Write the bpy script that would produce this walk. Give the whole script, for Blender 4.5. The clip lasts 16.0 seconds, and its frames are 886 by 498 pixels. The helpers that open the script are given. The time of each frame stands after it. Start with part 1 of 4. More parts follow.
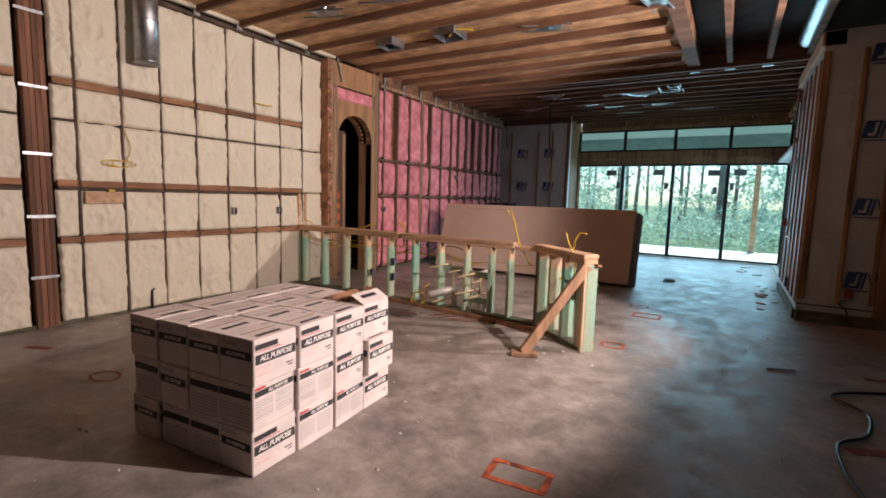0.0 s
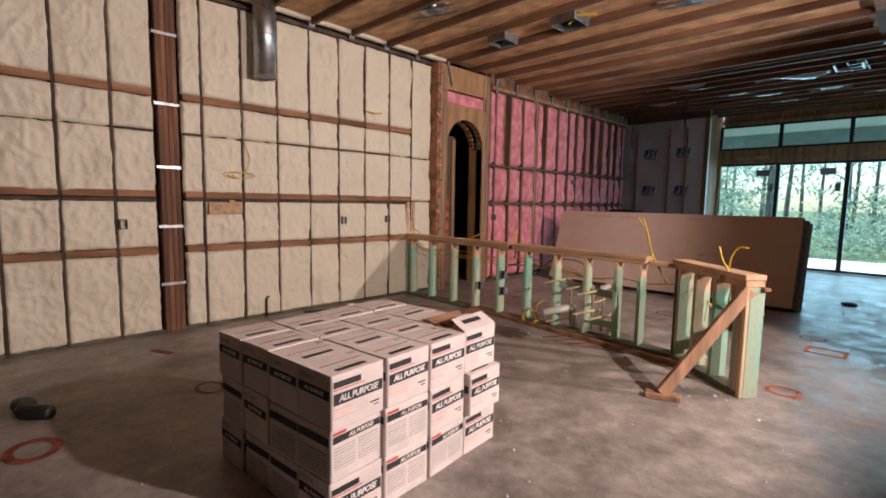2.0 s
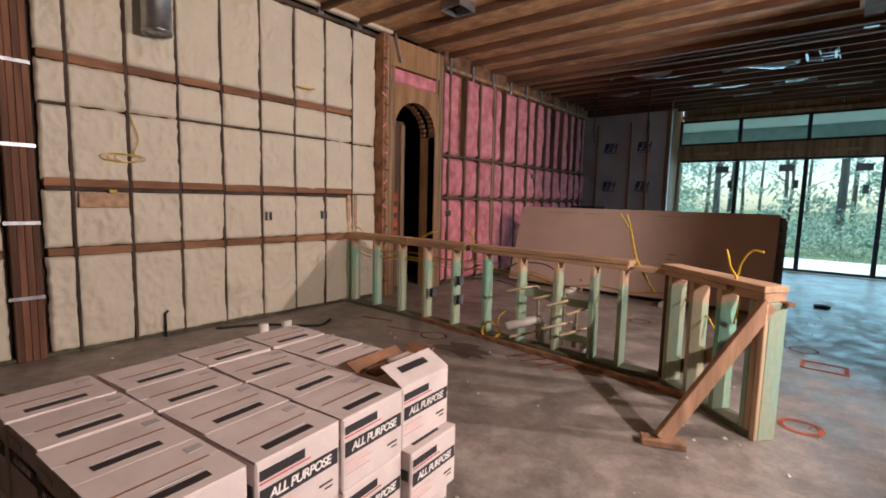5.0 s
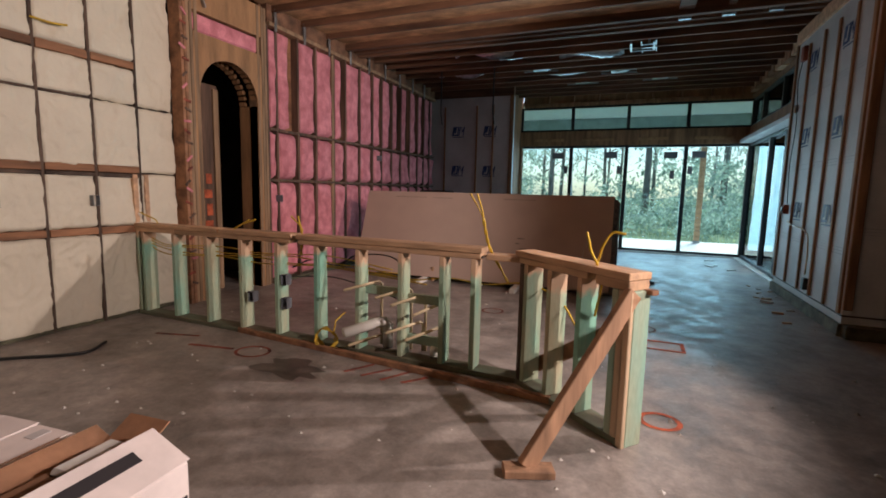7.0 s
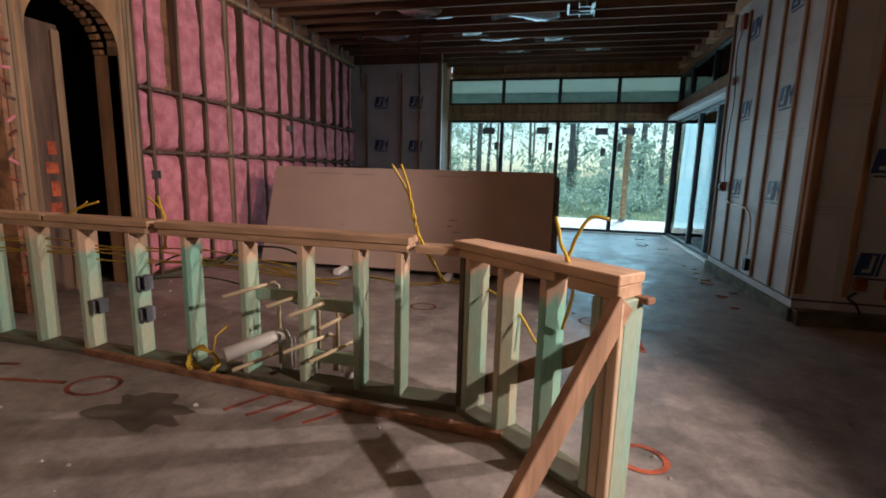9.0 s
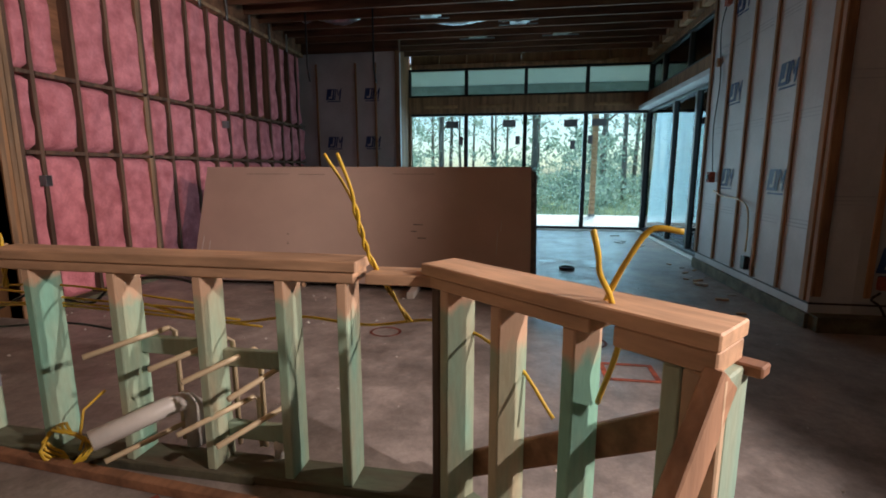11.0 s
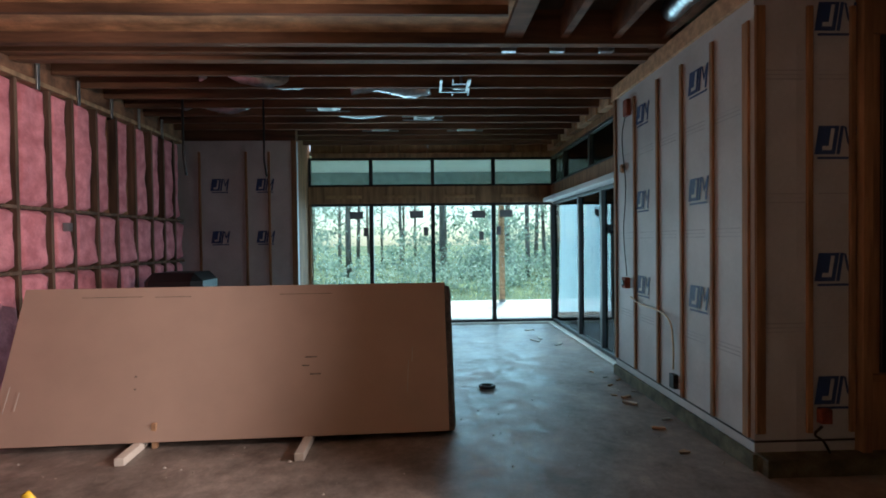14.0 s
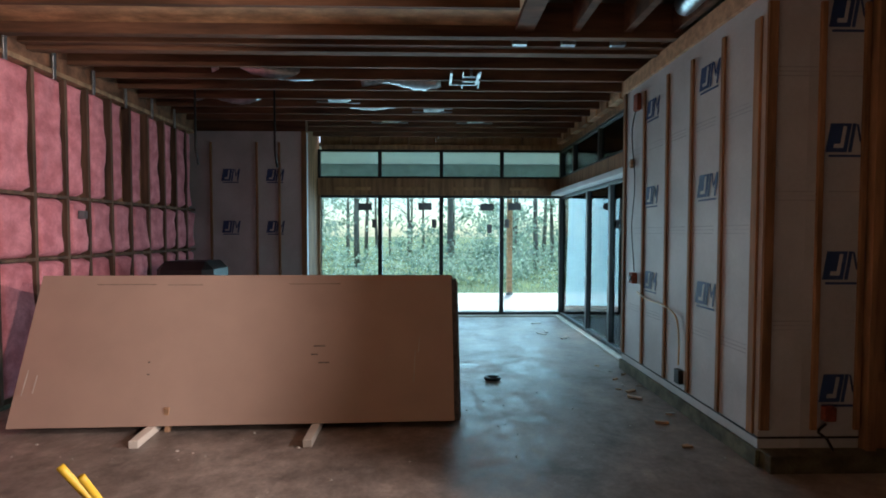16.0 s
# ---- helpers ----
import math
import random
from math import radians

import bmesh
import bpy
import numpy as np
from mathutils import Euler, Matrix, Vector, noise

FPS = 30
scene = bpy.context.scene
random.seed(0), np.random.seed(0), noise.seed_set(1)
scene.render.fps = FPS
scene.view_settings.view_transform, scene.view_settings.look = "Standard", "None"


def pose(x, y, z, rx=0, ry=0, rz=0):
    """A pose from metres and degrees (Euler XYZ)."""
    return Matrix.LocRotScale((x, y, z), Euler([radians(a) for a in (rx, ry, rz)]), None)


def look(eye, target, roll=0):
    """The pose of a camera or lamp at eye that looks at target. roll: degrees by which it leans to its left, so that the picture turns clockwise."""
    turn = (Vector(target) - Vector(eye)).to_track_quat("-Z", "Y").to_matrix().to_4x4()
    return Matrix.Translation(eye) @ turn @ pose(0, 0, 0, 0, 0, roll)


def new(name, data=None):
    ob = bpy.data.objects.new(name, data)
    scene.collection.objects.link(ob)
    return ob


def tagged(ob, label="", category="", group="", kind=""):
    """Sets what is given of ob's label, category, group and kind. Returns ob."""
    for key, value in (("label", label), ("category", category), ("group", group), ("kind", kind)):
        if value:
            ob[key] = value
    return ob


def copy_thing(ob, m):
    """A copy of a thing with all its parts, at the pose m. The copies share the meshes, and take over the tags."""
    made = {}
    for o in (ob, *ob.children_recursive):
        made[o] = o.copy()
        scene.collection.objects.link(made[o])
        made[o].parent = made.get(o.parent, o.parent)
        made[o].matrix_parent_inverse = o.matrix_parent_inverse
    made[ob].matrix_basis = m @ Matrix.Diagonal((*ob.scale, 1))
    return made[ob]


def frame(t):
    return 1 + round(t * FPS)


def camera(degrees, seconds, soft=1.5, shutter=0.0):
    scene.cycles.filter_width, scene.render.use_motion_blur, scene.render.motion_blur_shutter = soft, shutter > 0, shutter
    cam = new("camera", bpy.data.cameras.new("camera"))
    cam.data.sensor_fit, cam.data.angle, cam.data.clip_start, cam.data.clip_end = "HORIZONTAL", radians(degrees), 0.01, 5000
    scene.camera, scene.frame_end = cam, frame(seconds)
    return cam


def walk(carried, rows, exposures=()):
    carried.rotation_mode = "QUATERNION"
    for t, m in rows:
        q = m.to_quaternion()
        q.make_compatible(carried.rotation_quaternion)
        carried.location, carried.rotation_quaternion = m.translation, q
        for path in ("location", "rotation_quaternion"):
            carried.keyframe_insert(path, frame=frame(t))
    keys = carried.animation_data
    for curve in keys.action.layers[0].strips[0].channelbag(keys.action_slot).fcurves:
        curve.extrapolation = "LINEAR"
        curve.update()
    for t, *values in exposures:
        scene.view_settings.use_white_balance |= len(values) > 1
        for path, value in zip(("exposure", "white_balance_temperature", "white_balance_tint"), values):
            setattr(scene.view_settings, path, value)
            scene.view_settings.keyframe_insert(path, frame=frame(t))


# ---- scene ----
cam = camera(86.6, 16.0, soft=1.8)
PATH = [
    (0, (0.247, -0.172, 1.379), (-0.791, 1.523, 1.157), 1.7),
    (0.5, (0.166, -0.06, 1.366), (-0.943, 1.589, 1.143), 1.0),
    (1, (0.088, 0.057, 1.376), (-1.124, 1.632, 1.16), 0.9),
    (1.5, (0.032, 0.158, 1.378), (-1.296, 1.64, 1.174), 0.9),
    (2, (-0.042, 0.233, 1.377), (-1.452, 1.637, 1.175), 1.0),
    (2.5, (-0.158, 0.317, 1.374), (-1.6, 1.686, 1.163), 1.0),
    (3, (-0.267, 0.41, 1.371), (-1.711, 1.777, 1.156), 0.6),
    (5.5, (-0.679, 1.079, 1.325), (-1.833, 2.699, 1.118), 1.6),
    (6, (-0.771, 1.253, 1.309), (-1.777, 2.969, 1.103), 1.6),
    (6.5, (-0.818, 1.482, 1.282), (-1.684, 3.271, 1.061), 1.4),
    (7, (-0.847, 1.645, 1.275), (-1.595, 3.483, 1.027), 1.3),
    (7.5, (-0.877, 1.827, 1.26), (-1.532, 3.698, 0.992), 1.3),
    (8, (-0.914, 2.035, 1.244), (-1.498, 3.927, 0.961), 1.4),
    (8.5, (-0.996, 2.216, 1.238), (-1.501, 4.125, 0.919), 1.5),
    (11, (-1.241, 3.125, 1.204), (-1.549, 5.074, 0.875), 0.0),
    (11.5, (-1.232, 3.275, 1.258), (-1.442, 5.245, 0.991), -0.05),
    (12, (-1.188, 3.475, 1.357), (-1.315, 5.46, 1.147), 0.2),
    (12.5, (-1.182, 3.662, 1.46), (-1.239, 5.656, 1.326), 0.1),
    (13, (-1.241, 3.776, 1.584), (-1.229, 5.775, 1.515), -0.6),
    (13.5, (-1.256, 3.836, 1.615), (-1.206, 5.835, 1.585), -0.9),
    (14, (-1.264, 3.867, 1.613), (-1.194, 5.865, 1.581), -0.7),
    (14.5, (-1.25, 3.866, 1.609), (-1.177, 5.865, 1.56), -0.2),
    (15, (-1.264, 3.856, 1.618), (-1.194, 5.854, 1.554), 0.1),
    (15.5, (-1.259, 3.847, 1.613), (-1.206, 5.845, 1.548), 0.2),
    (16, (-1.266, 3.83, 1.62), (-1.229, 5.828, 1.554), 0.1),
]
walk(cam, [(t, look(eye, target, roll)) for t, eye, target, roll in PATH],
     [(0, 0.9), (1.5, 0.82), (6, 0.5), (8.5, 0.42), (11, 0.4), (12.5, 0.42), (14, 0.74), (16, 0.78)])

# ---- world and light ----
world = bpy.data.worlds.new("sky")
scene.world = world
world.use_nodes = True
wn = world.node_tree
sky = wn.nodes.new("ShaderNodeTexSky")
sky.sky_type, sky.sun_disc = "NISHITA", False
sky.sun_elevation, sky.sun_rotation = radians(60), radians(15)
sky.air_density, sky.dust_density = 1.0, 1.0
wn.nodes["Background"].inputs[1].default_value = 0.15
wn.links.new(sky.outputs[0], wn.nodes["Background"].inputs[0])
sun = new("sun", bpy.data.lights.new("sun", "SUN"))
sun.data.energy, sun.data.angle, sun.data.color = 5.0, radians(12), (1, 0.95, 0.88)
sun.matrix_world = look((0, 0, 20), (-3, -11, 0))
# two work lamps on stands beside the east wall, facing west
WORK_LAMPS = (((1.97, 2.87, 2.45), (-5.3, 3.0, 2.45), 102), ((2.35, 6.10, 2.30), (-5.3, 3.7, 2.25), 89))
for eye, tgt, cone in WORK_LAMPS:
    a = new("work_lamp_light", bpy.data.lights.new("work_lamp_light", "SPOT"))
    a.data.energy, a.data.color = 500, (1.0, 0.83, 0.79)
    a.data.spot_size, a.data.spot_blend, a.data.shadow_soft_size = radians(cone), 0.3, 0.04
    a.matrix_world = look(eye, tgt)
# daylight at the sliding windows, standing in for the sky
for nm, loc, tgt, w, h, e in (("north_window_light", (-1.2, 13.25, 1.25), (-1.2, 10, 1.0), 4.6, 2.2, 46),
                              ("side_window_light", (1.45, 11.4, 1.25), (-2, 11.4, 1.0), 3.2, 2.2, 22)):
    a = new(nm, bpy.data.lights.new(nm, "AREA"))
    a.data.shape, a.data.size, a.data.size_y, a.data.energy, a.data.color = "RECTANGLE", w, h, e, (0.52, 0.82, 1.0)
    a.data.spread = radians(120)
    a.matrix_world = look(loc, tgt)


# ---- materials ----
def mat(name, col, rough=0.8, metal=0.0, var=0.25, scale=6.0, fine=60.0, bump=0.15, stretch=(1, 1, 1), col2=None, coord="Object", rand=0.12, gloss=None, rugged=0.5):
    m = bpy.data.materials.new(name)
    m.use_nodes = True
    t, b = m.node_tree, m.node_tree.nodes["Principled BSDF"]
    L = t.links.new
    tc = t.nodes.new("ShaderNodeTexCoord")
    mp = t.nodes.new("ShaderNodeMapping")
    mp.inputs["Scale"].default_value = stretch
    L(tc.outputs[coord], mp.inputs["Vector"])
    info = t.nodes.new("ShaderNodeObjectInfo")
    off = t.nodes.new("ShaderNodeVectorMath")
    off.operation = "MULTIPLY_ADD"
    L(info.outputs["Random"], off.inputs[0])
    off.inputs[1].default_value = (13.1, 7.7, 5.3)
    L(mp.outputs[0], off.inputs[2])
    n1, n2 = t.nodes.new("ShaderNodeTexNoise"), t.nodes.new("ShaderNodeTexNoise")
    for n, s in ((n1, scale), (n2, fine)):
        n.inputs["Scale"].default_value, n.inputs["Detail"].default_value = s, 5 if rugged == 0.5 else 10
        n.inputs["Roughness"].default_value = rugged
        L(off.outputs[0], n.inputs["Vector"])
    n3 = t.nodes.new("ShaderNodeTexNoise")
    n3.inputs["Scale"].default_value, n3.inputs["Detail"].default_value, n3.inputs["Distortion"].default_value = scale * 2.3, 6, 0.8
    L(off.outputs[0], n3.inputs["Vector"])
    mix = t.nodes.new("ShaderNodeMix")
    mix.data_type = "RGBA"
    c2 = col2 or tuple(c * (1 - var * 1.6) for c in col)
    mix.inputs["A"].default_value, mix.inputs["B"].default_value = (*c2, 1), (*[min(1, c * (1 + var * 0.3)) for c in col], 1)
    ramp = t.nodes.new("ShaderNodeMapRange")
    ramp.inputs[1].default_value, ramp.inputs[2].default_value = 0.32, 0.66
    L(n1.outputs[0], ramp.inputs[0])
    L(ramp.outputs[0], mix.inputs["Factor"])
    hsv = t.nodes.new("ShaderNodeHueSaturation")
    mr = t.nodes.new("ShaderNodeMath")
    mr.operation = "MULTIPLY_ADD"
    mr.inputs[1].default_value, mr.inputs[2].default_value = rand * 2, 1 - rand
    L(info.outputs["Random"], mr.inputs[0])
    L(mr.outputs[0], hsv.inputs["Value"])
    L(mix.outputs["Result"], hsv.inputs["Color"])
    m2 = t.nodes.new("ShaderNodeMix")
    m2.data_type, m2.blend_type = "RGBA", "MULTIPLY"
    m2.inputs["Factor"].default_value = min(1, var * 1.4)
    L(hsv.outputs[0], m2.inputs["A"])
    L(n2.outputs["Fac"], m2.inputs["B"])
    L(m2.outputs["Result"], b.inputs["Base Color"])
    b.inputs["Roughness"].default_value, b.inputs["Metallic"].default_value = rough, metal
    if gloss:
        m3 = t.nodes.new("ShaderNodeMix")
        m3.data_type, m3.blend_type = "RGBA", "MULTIPLY"
        m3.inputs["Factor"].default_value = 1.0
        patch = t.nodes.new("ShaderNodeMapRange")
        patch.inputs[1].default_value, patch.inputs[2].default_value, patch.inputs[3].default_value, patch.inputs[4].default_value = 0.42, 0.58, 0.84, 1.06
        L(n3.outputs[0], patch.inputs[0])
        L(m2.outputs["Result"], m3.inputs["A"])
        L(patch.outputs[0], m3.inputs["B"])
        L(m3.outputs["Result"], b.inputs["Base Color"])
        g = t.nodes.new("ShaderNodeMapRange")
        g.inputs[1].default_value, g.inputs[2].default_value = 0.35, 0.65
        g.inputs[3].default_value, g.inputs[4].default_value = gloss
        L(n3.outputs[0], g.inputs[0])
        L(g.outputs[0], b.inputs["Roughness"])
    if bump:
        bp = t.nodes.new("ShaderNodeBump")
        bp.inputs["Strength"].default_value, bp.inputs["Distance"].default_value = bump, 0.01
        L(n2.outputs["Fac"], bp.inputs["Height"])
        L(bp.outputs[0], b.inputs["Normal"])
    return m


CONCRETE = mat("concrete", (0.47, 0.405, 0.36), 0.45, var=0.38, scale=2.6, fine=44, bump=0.12, rand=0, gloss=(0.38, 0.64), rugged=0.74)
FOAM = mat("spray_foam", (0.68, 0.61, 0.475), 0.6, var=0.04, scale=4, fine=24, bump=0.7, rand=0.03)
DARKWOOD = mat("old_stud", (0.13, 0.085, 0.06), 0.85, var=0.4, stretch=(1, 1, 0.12), fine=40)
REDWOOD = mat("blocking_wood", (0.42, 0.20, 0.10), 0.8, var=0.35, stretch=(1, 0.15, 1), scale=9, fine=50)
POSTWOOD = mat("post_wood", (0.30, 0.13, 0.07), 0.75, var=0.4, stretch=(1, 1, 0.08), scale=9, fine=50)
PINE = mat("pine", (0.70, 0.43, 0.25), 0.7, var=0.22, stretch=(0.2, 1, 1), scale=16, fine=60)
PINKSTUD = mat("weathered_stud", (0.20, 0.115, 0.075), 0.8, var=0.4, stretch=(1, 1, 0.1), scale=12, fine=50)
PINEV = mat("pale_pine", (0.72, 0.52, 0.33), 0.7, var=0.2, stretch=(1, 1, 0.12), scale=14, fine=60)
BRACEWOOD = mat("brace_pine", (0.50, 0.28, 0.16), 0.75, var=0.3, stretch=(1, 1, 0.15), scale=12, fine=55)
PALERED = mat("pale_red_ink", (0.74, 0.48, 0.45), 0.6, var=0.1, bump=0)
STUD = mat("pine_stud", (0.40, 0.25, 0.14), 0.75, var=0.3, stretch=(1, 1, 0.1), scale=14, fine=60)
GREENWOOD = mat("treated_stud", (0.28, 0.46, 0.36), 0.75, var=0.25, stretch=(1, 1, 0.3), scale=4, fine=55, col2=(0.44, 0.42, 0.27))


def treated_mat():
    """Green-dyed stud whose upper end is left as bare pine, with a slanting, uneven border."""
    m = mat("treated_bare_end_stud", (0.24, 0.50, 0.37), 0.75, var=0.25, stretch=(1, 1, 0.3), scale=5, fine=55, col2=(0.50, 0.44, 0.28))
    t, b = m.node_tree, m.node_tree.nodes["Principled BSDF"]
    L = t.links.new
    tc, sep, nz = (t.nodes.new("ShaderNode" + k) for k in ("TexCoord", "SeparateXYZ", "TexNoise"))
    L(tc.outputs["Object"], sep.inputs[0])
    L(tc.outputs["Object"], nz.inputs["Vector"])
    nz.inputs["Scale"].default_value = 14
    info = t.nodes.new("ShaderNodeObjectInfo")
    edge = t.nodes.new("ShaderNodeMath")
    edge.operation = "MULTIPLY_ADD"
    edge.inputs[1].default_value = 0.10
    L(nz.outputs["Fac"], edge.inputs[0])
    L(sep.outputs["Z"], edge.inputs[2])
    shift = t.nodes.new("ShaderNodeMath")
    shift.operation = "MULTIPLY_ADD"
    shift.inputs[1].default_value = 0.10
    L(info.outputs["Random"], shift.inputs[0])
    L(edge.outputs[0], shift.inputs[2])
    rg = t.nodes.new("ShaderNodeMapRange")
    rg.inputs[1].default_value, rg.inputs[2].default_value = 0.80, 0.84
    L(shift.outputs[0], rg.inputs[0])
    mx = t.nodes.new("ShaderNodeMix")
    mx.data_type = "RGBA"
    mx.inputs["B"].default_value = (0.58, 0.38, 0.24, 1)
    L(b.inputs["Base Color"].links[0].from_socket, mx.inputs["A"])
    L(rg.outputs[0], mx.inputs["Factor"])
    L(mx.outputs["Result"], b.inputs["Base Color"])
    return m


TREATED = treated_mat()
PLATE = mat("damp_treated_plate", (0.17, 0.21, 0.14), 0.8, var=0.35, stretch=(0.3, 1, 1), scale=7, fine=50, col2=(0.16, 0.11, 0.07))
JOIST = mat("joist_wood", (0.27, 0.13, 0.07), 0.8, var=0.4, stretch=(0.12, 1, 1), scale=7, fine=45)
OSB = mat("osb_deck", (0.70, 0.42, 0.22), 0.8, var=0.3, scale=9, fine=70, stretch=(0.5, 1, 1))
PLY = mat("plywood", (0.45, 0.24, 0.11), 0.75, var=0.25, stretch=(1, 1, 0.2), scale=8, fine=60)
PINK = mat("pink_batt", (0.80, 0.30, 0.34), 0.95, var=0.22, scale=7, fine=45, bump=0.8, col2=(0.55, 0.17, 0.20), rand=0.1)
PAPER = mat("house_wrap", (0.56, 0.57, 0.58), 0.6, var=0.12, scale=2, fine=30, bump=0.1)
BATTEN = mat("batten", (0.42, 0.22, 0.11), 0.8, var=0.3, stretch=(1, 1, 0.1), scale=14, fine=60)
SILL = mat("treated_sill", (0.16, 0.15, 0.09), 0.85, var=0.35, scale=8, fine=50)
BOARD = mat("gypsum_back_paper", (0.46, 0.335, 0.27), 0.8, var=0.04, scale=3, fine=90, bump=0.04)
BOARDEDGE = mat("gypsum_edge", (0.30, 0.25, 0.21), 0.9, var=0.3, scale=20, fine=80)
CARTON = mat("carton", (0.72, 0.62, 0.58), 0.65, var=0.08, scale=8, fine=60, bump=0.05, rand=0.04)
INK = mat("black_ink", (0.025, 0.022, 0.025), 0.6, var=0.1, bump=0)
REDINK = mat("red_ink", (0.62, 0.08, 0.07), 0.6, var=0.1, bump=0)
GREYINK = mat("grey_ink", (0.50, 0.46, 0.45), 0.6, var=0.1, bump=0)
WHITEINK = mat("white_ink", (0.80, 0.76, 0.72), 0.6, var=0.05, bump=0)
BLUEINK = mat("blue_ink", (0.03, 0.07, 0.19), 0.6, var=0.1, bump=0, rand=0.05)
FAINT = mat("faint_print", (0.46, 0.475, 0.50), 0.6, var=0.1, bump=0)
KRAFT = mat("kraft_inside", (0.34, 0.17, 0.09), 0.8, var=0.2)
STEEL = mat("galvanised_steel", (0.50, 0.52, 0.54), 0.42, 1.0, var=0.2, scale=12, fine=70, bump=0.03)
DUCT = mat("foil_duct", (0.70, 0.74, 0.78), 0.3, 1.0, var=0.2, scale=18, fine=50, bump=0.5)
BLACK = mat("black_frame", (0.012, 0.013, 0.015), 0.45, var=0.1, bump=0.02)
YELLOW = mat("yellow_cable", (0.68, 0.44, 0.03), 0.5, var=0.15, bump=0)
DARKCABLE = mat("black_cable", (0.02, 0.02, 0.02), 0.5, var=0.1, bump=0)
PVC = mat("pvc", (0.80, 0.76, 0.68), 0.4, var=0.08, bump=0)
CPVC = mat("cream_pipe", (0.72, 0.58, 0.36), 0.45, var=0.08, bump=0)
GREYBOX = mat("grey_box", (0.20, 0.21, 0.23), 0.6, var=0.15, bump=0)
ORANGE = mat("orange_paint", (0.78, 0.16, 0.06), 0.8, var=0.45, scale=12, fine=40, bump=0)
REDPAINT = mat("faded_red_paint", (0.42, 0.10, 0.06), 0.8, var=0.5, scale=10, fine=40, bump=0)
STAIN = mat("dark_stain", (0.11, 0.088, 0.07), 0.5, var=0.3, scale=8, fine=40, bump=0)
BARK = mat("bark", (0.40, 0.35, 0.31), 0.9, var=0.4, stretch=(1, 1, 0.2), fine=20)


def leaf_mat(name, dark, light):
    """Thin leaves: each leaf its own green, part of the light passing through."""
    m = bpy.data.materials.new(name)
    m.use_nodes = True
    t, b = m.node_tree, m.node_tree.nodes["Principled BSDF"]
    geo, mx, tr, add = (t.nodes.new("ShaderNode" + k) for k in ("NewGeometry", "Mix", "BsdfTranslucent", "MixShader"))
    mx.data_type = "RGBA"
    mx.inputs["A"].default_value, mx.inputs["B"].default_value = (*dark, 1), (*light, 1)
    t.links.new(geo.outputs["Random Per Island"], mx.inputs["Factor"])
    t.links.new(mx.outputs["Result"], b.inputs["Base Color"])
    t.links.new(mx.outputs["Result"], tr.inputs[0])
    b.inputs["Roughness"].default_value = 0.55
    add.inputs[0].default_value = 0.45
    t.links.new(b.outputs[0], add.inputs[1])
    t.links.new(tr.outputs[0], add.inputs[2])
    t.links.new(add.outputs[0], t.nodes["Material Output"].inputs[0])
    return m


LEAF = leaf_mat("leaf", (0.22, 0.34, 0.26), (0.50, 0.62, 0.53))
GRASS = mat("grass_ground", (0.22, 0.30, 0.13), 0.9, var=0.4, scale=0.8, fine=6)
PATIO = mat("patio_concrete", (0.80, 0.78, 0.75), 0.8, var=0.15, scale=2, fine=30)
SOFFIT = mat("porch_boards", (0.26, 0.34, 0.32), 0.7, var=0.12, stretch=(1, 8, 1))
DEBRIS = mat("white_scrap", (0.7, 0.66, 0.6), 0.8, var=0.2)
# near-black colour that stands in for missing light on walls and deck
PAINTED_SHADE = mat("painted_shade", (0.09, 0.075, 0.065), 0.9, var=0.3, scale=3)


def glass_mat():
    m = bpy.data.materials.new("window_glass")
    m.use_nodes = True
    t = m.node_tree
    t.nodes.remove(t.nodes["Principled BSDF"])
    tr, gl, mx, fr = (t.nodes.new("ShaderNode" + k) for k in ("BsdfTransparent", "BsdfGlossy", "MixShader", "Fresnel"))
    tr.inputs[0].default_value = (0.84, 0.97, 1.0, 1)
    gl.inputs["Roughness"].default_value = 0.01
    fr.inputs[0].default_value = 1.45
    t.links.new(fr.outputs[0], mx.inputs[0])
    t.links.new(tr.outputs[0], mx.inputs[1])
    t.links.new(gl.outputs[0], mx.inputs[2])
    t.links.new(mx.outputs[0], t.nodes["Material Output"].inputs[0])
    return m


GLASS = glass_mat()


# ---- mesh helpers ----
def add_box(bm, x0, x1, y0, y1, z0, z1, m=None, bevel=0.0):
    r = bmesh.ops.create_cube(bm, size=1)
    vs = r["verts"]
    for v in vs:
        v.co = Vector((x0 + (v.co.x + 0.5) * (x1 - x0), y0 + (v.co.y + 0.5) * (y1 - y0), z0 + (v.co.z + 0.5) * (z1 - z0)))
    if bevel:
        es = list({e for v in vs for e in v.link_edges})
        r = bmesh.ops.bevel(bm, geom=es, offset=bevel, segments=1, affect="EDGES")
        vs = list({v for f in r["faces"] for v in f.verts} | {v for v in vs if v.is_valid})
    if m is not None:
        for v in vs:
            v.co = m @ v.co
    return vs


def boxbm(*a, m=None, bevel=0.004):
    bm = bmesh.new()
    add_box(bm, *a, m=m, bevel=bevel)
    return bm


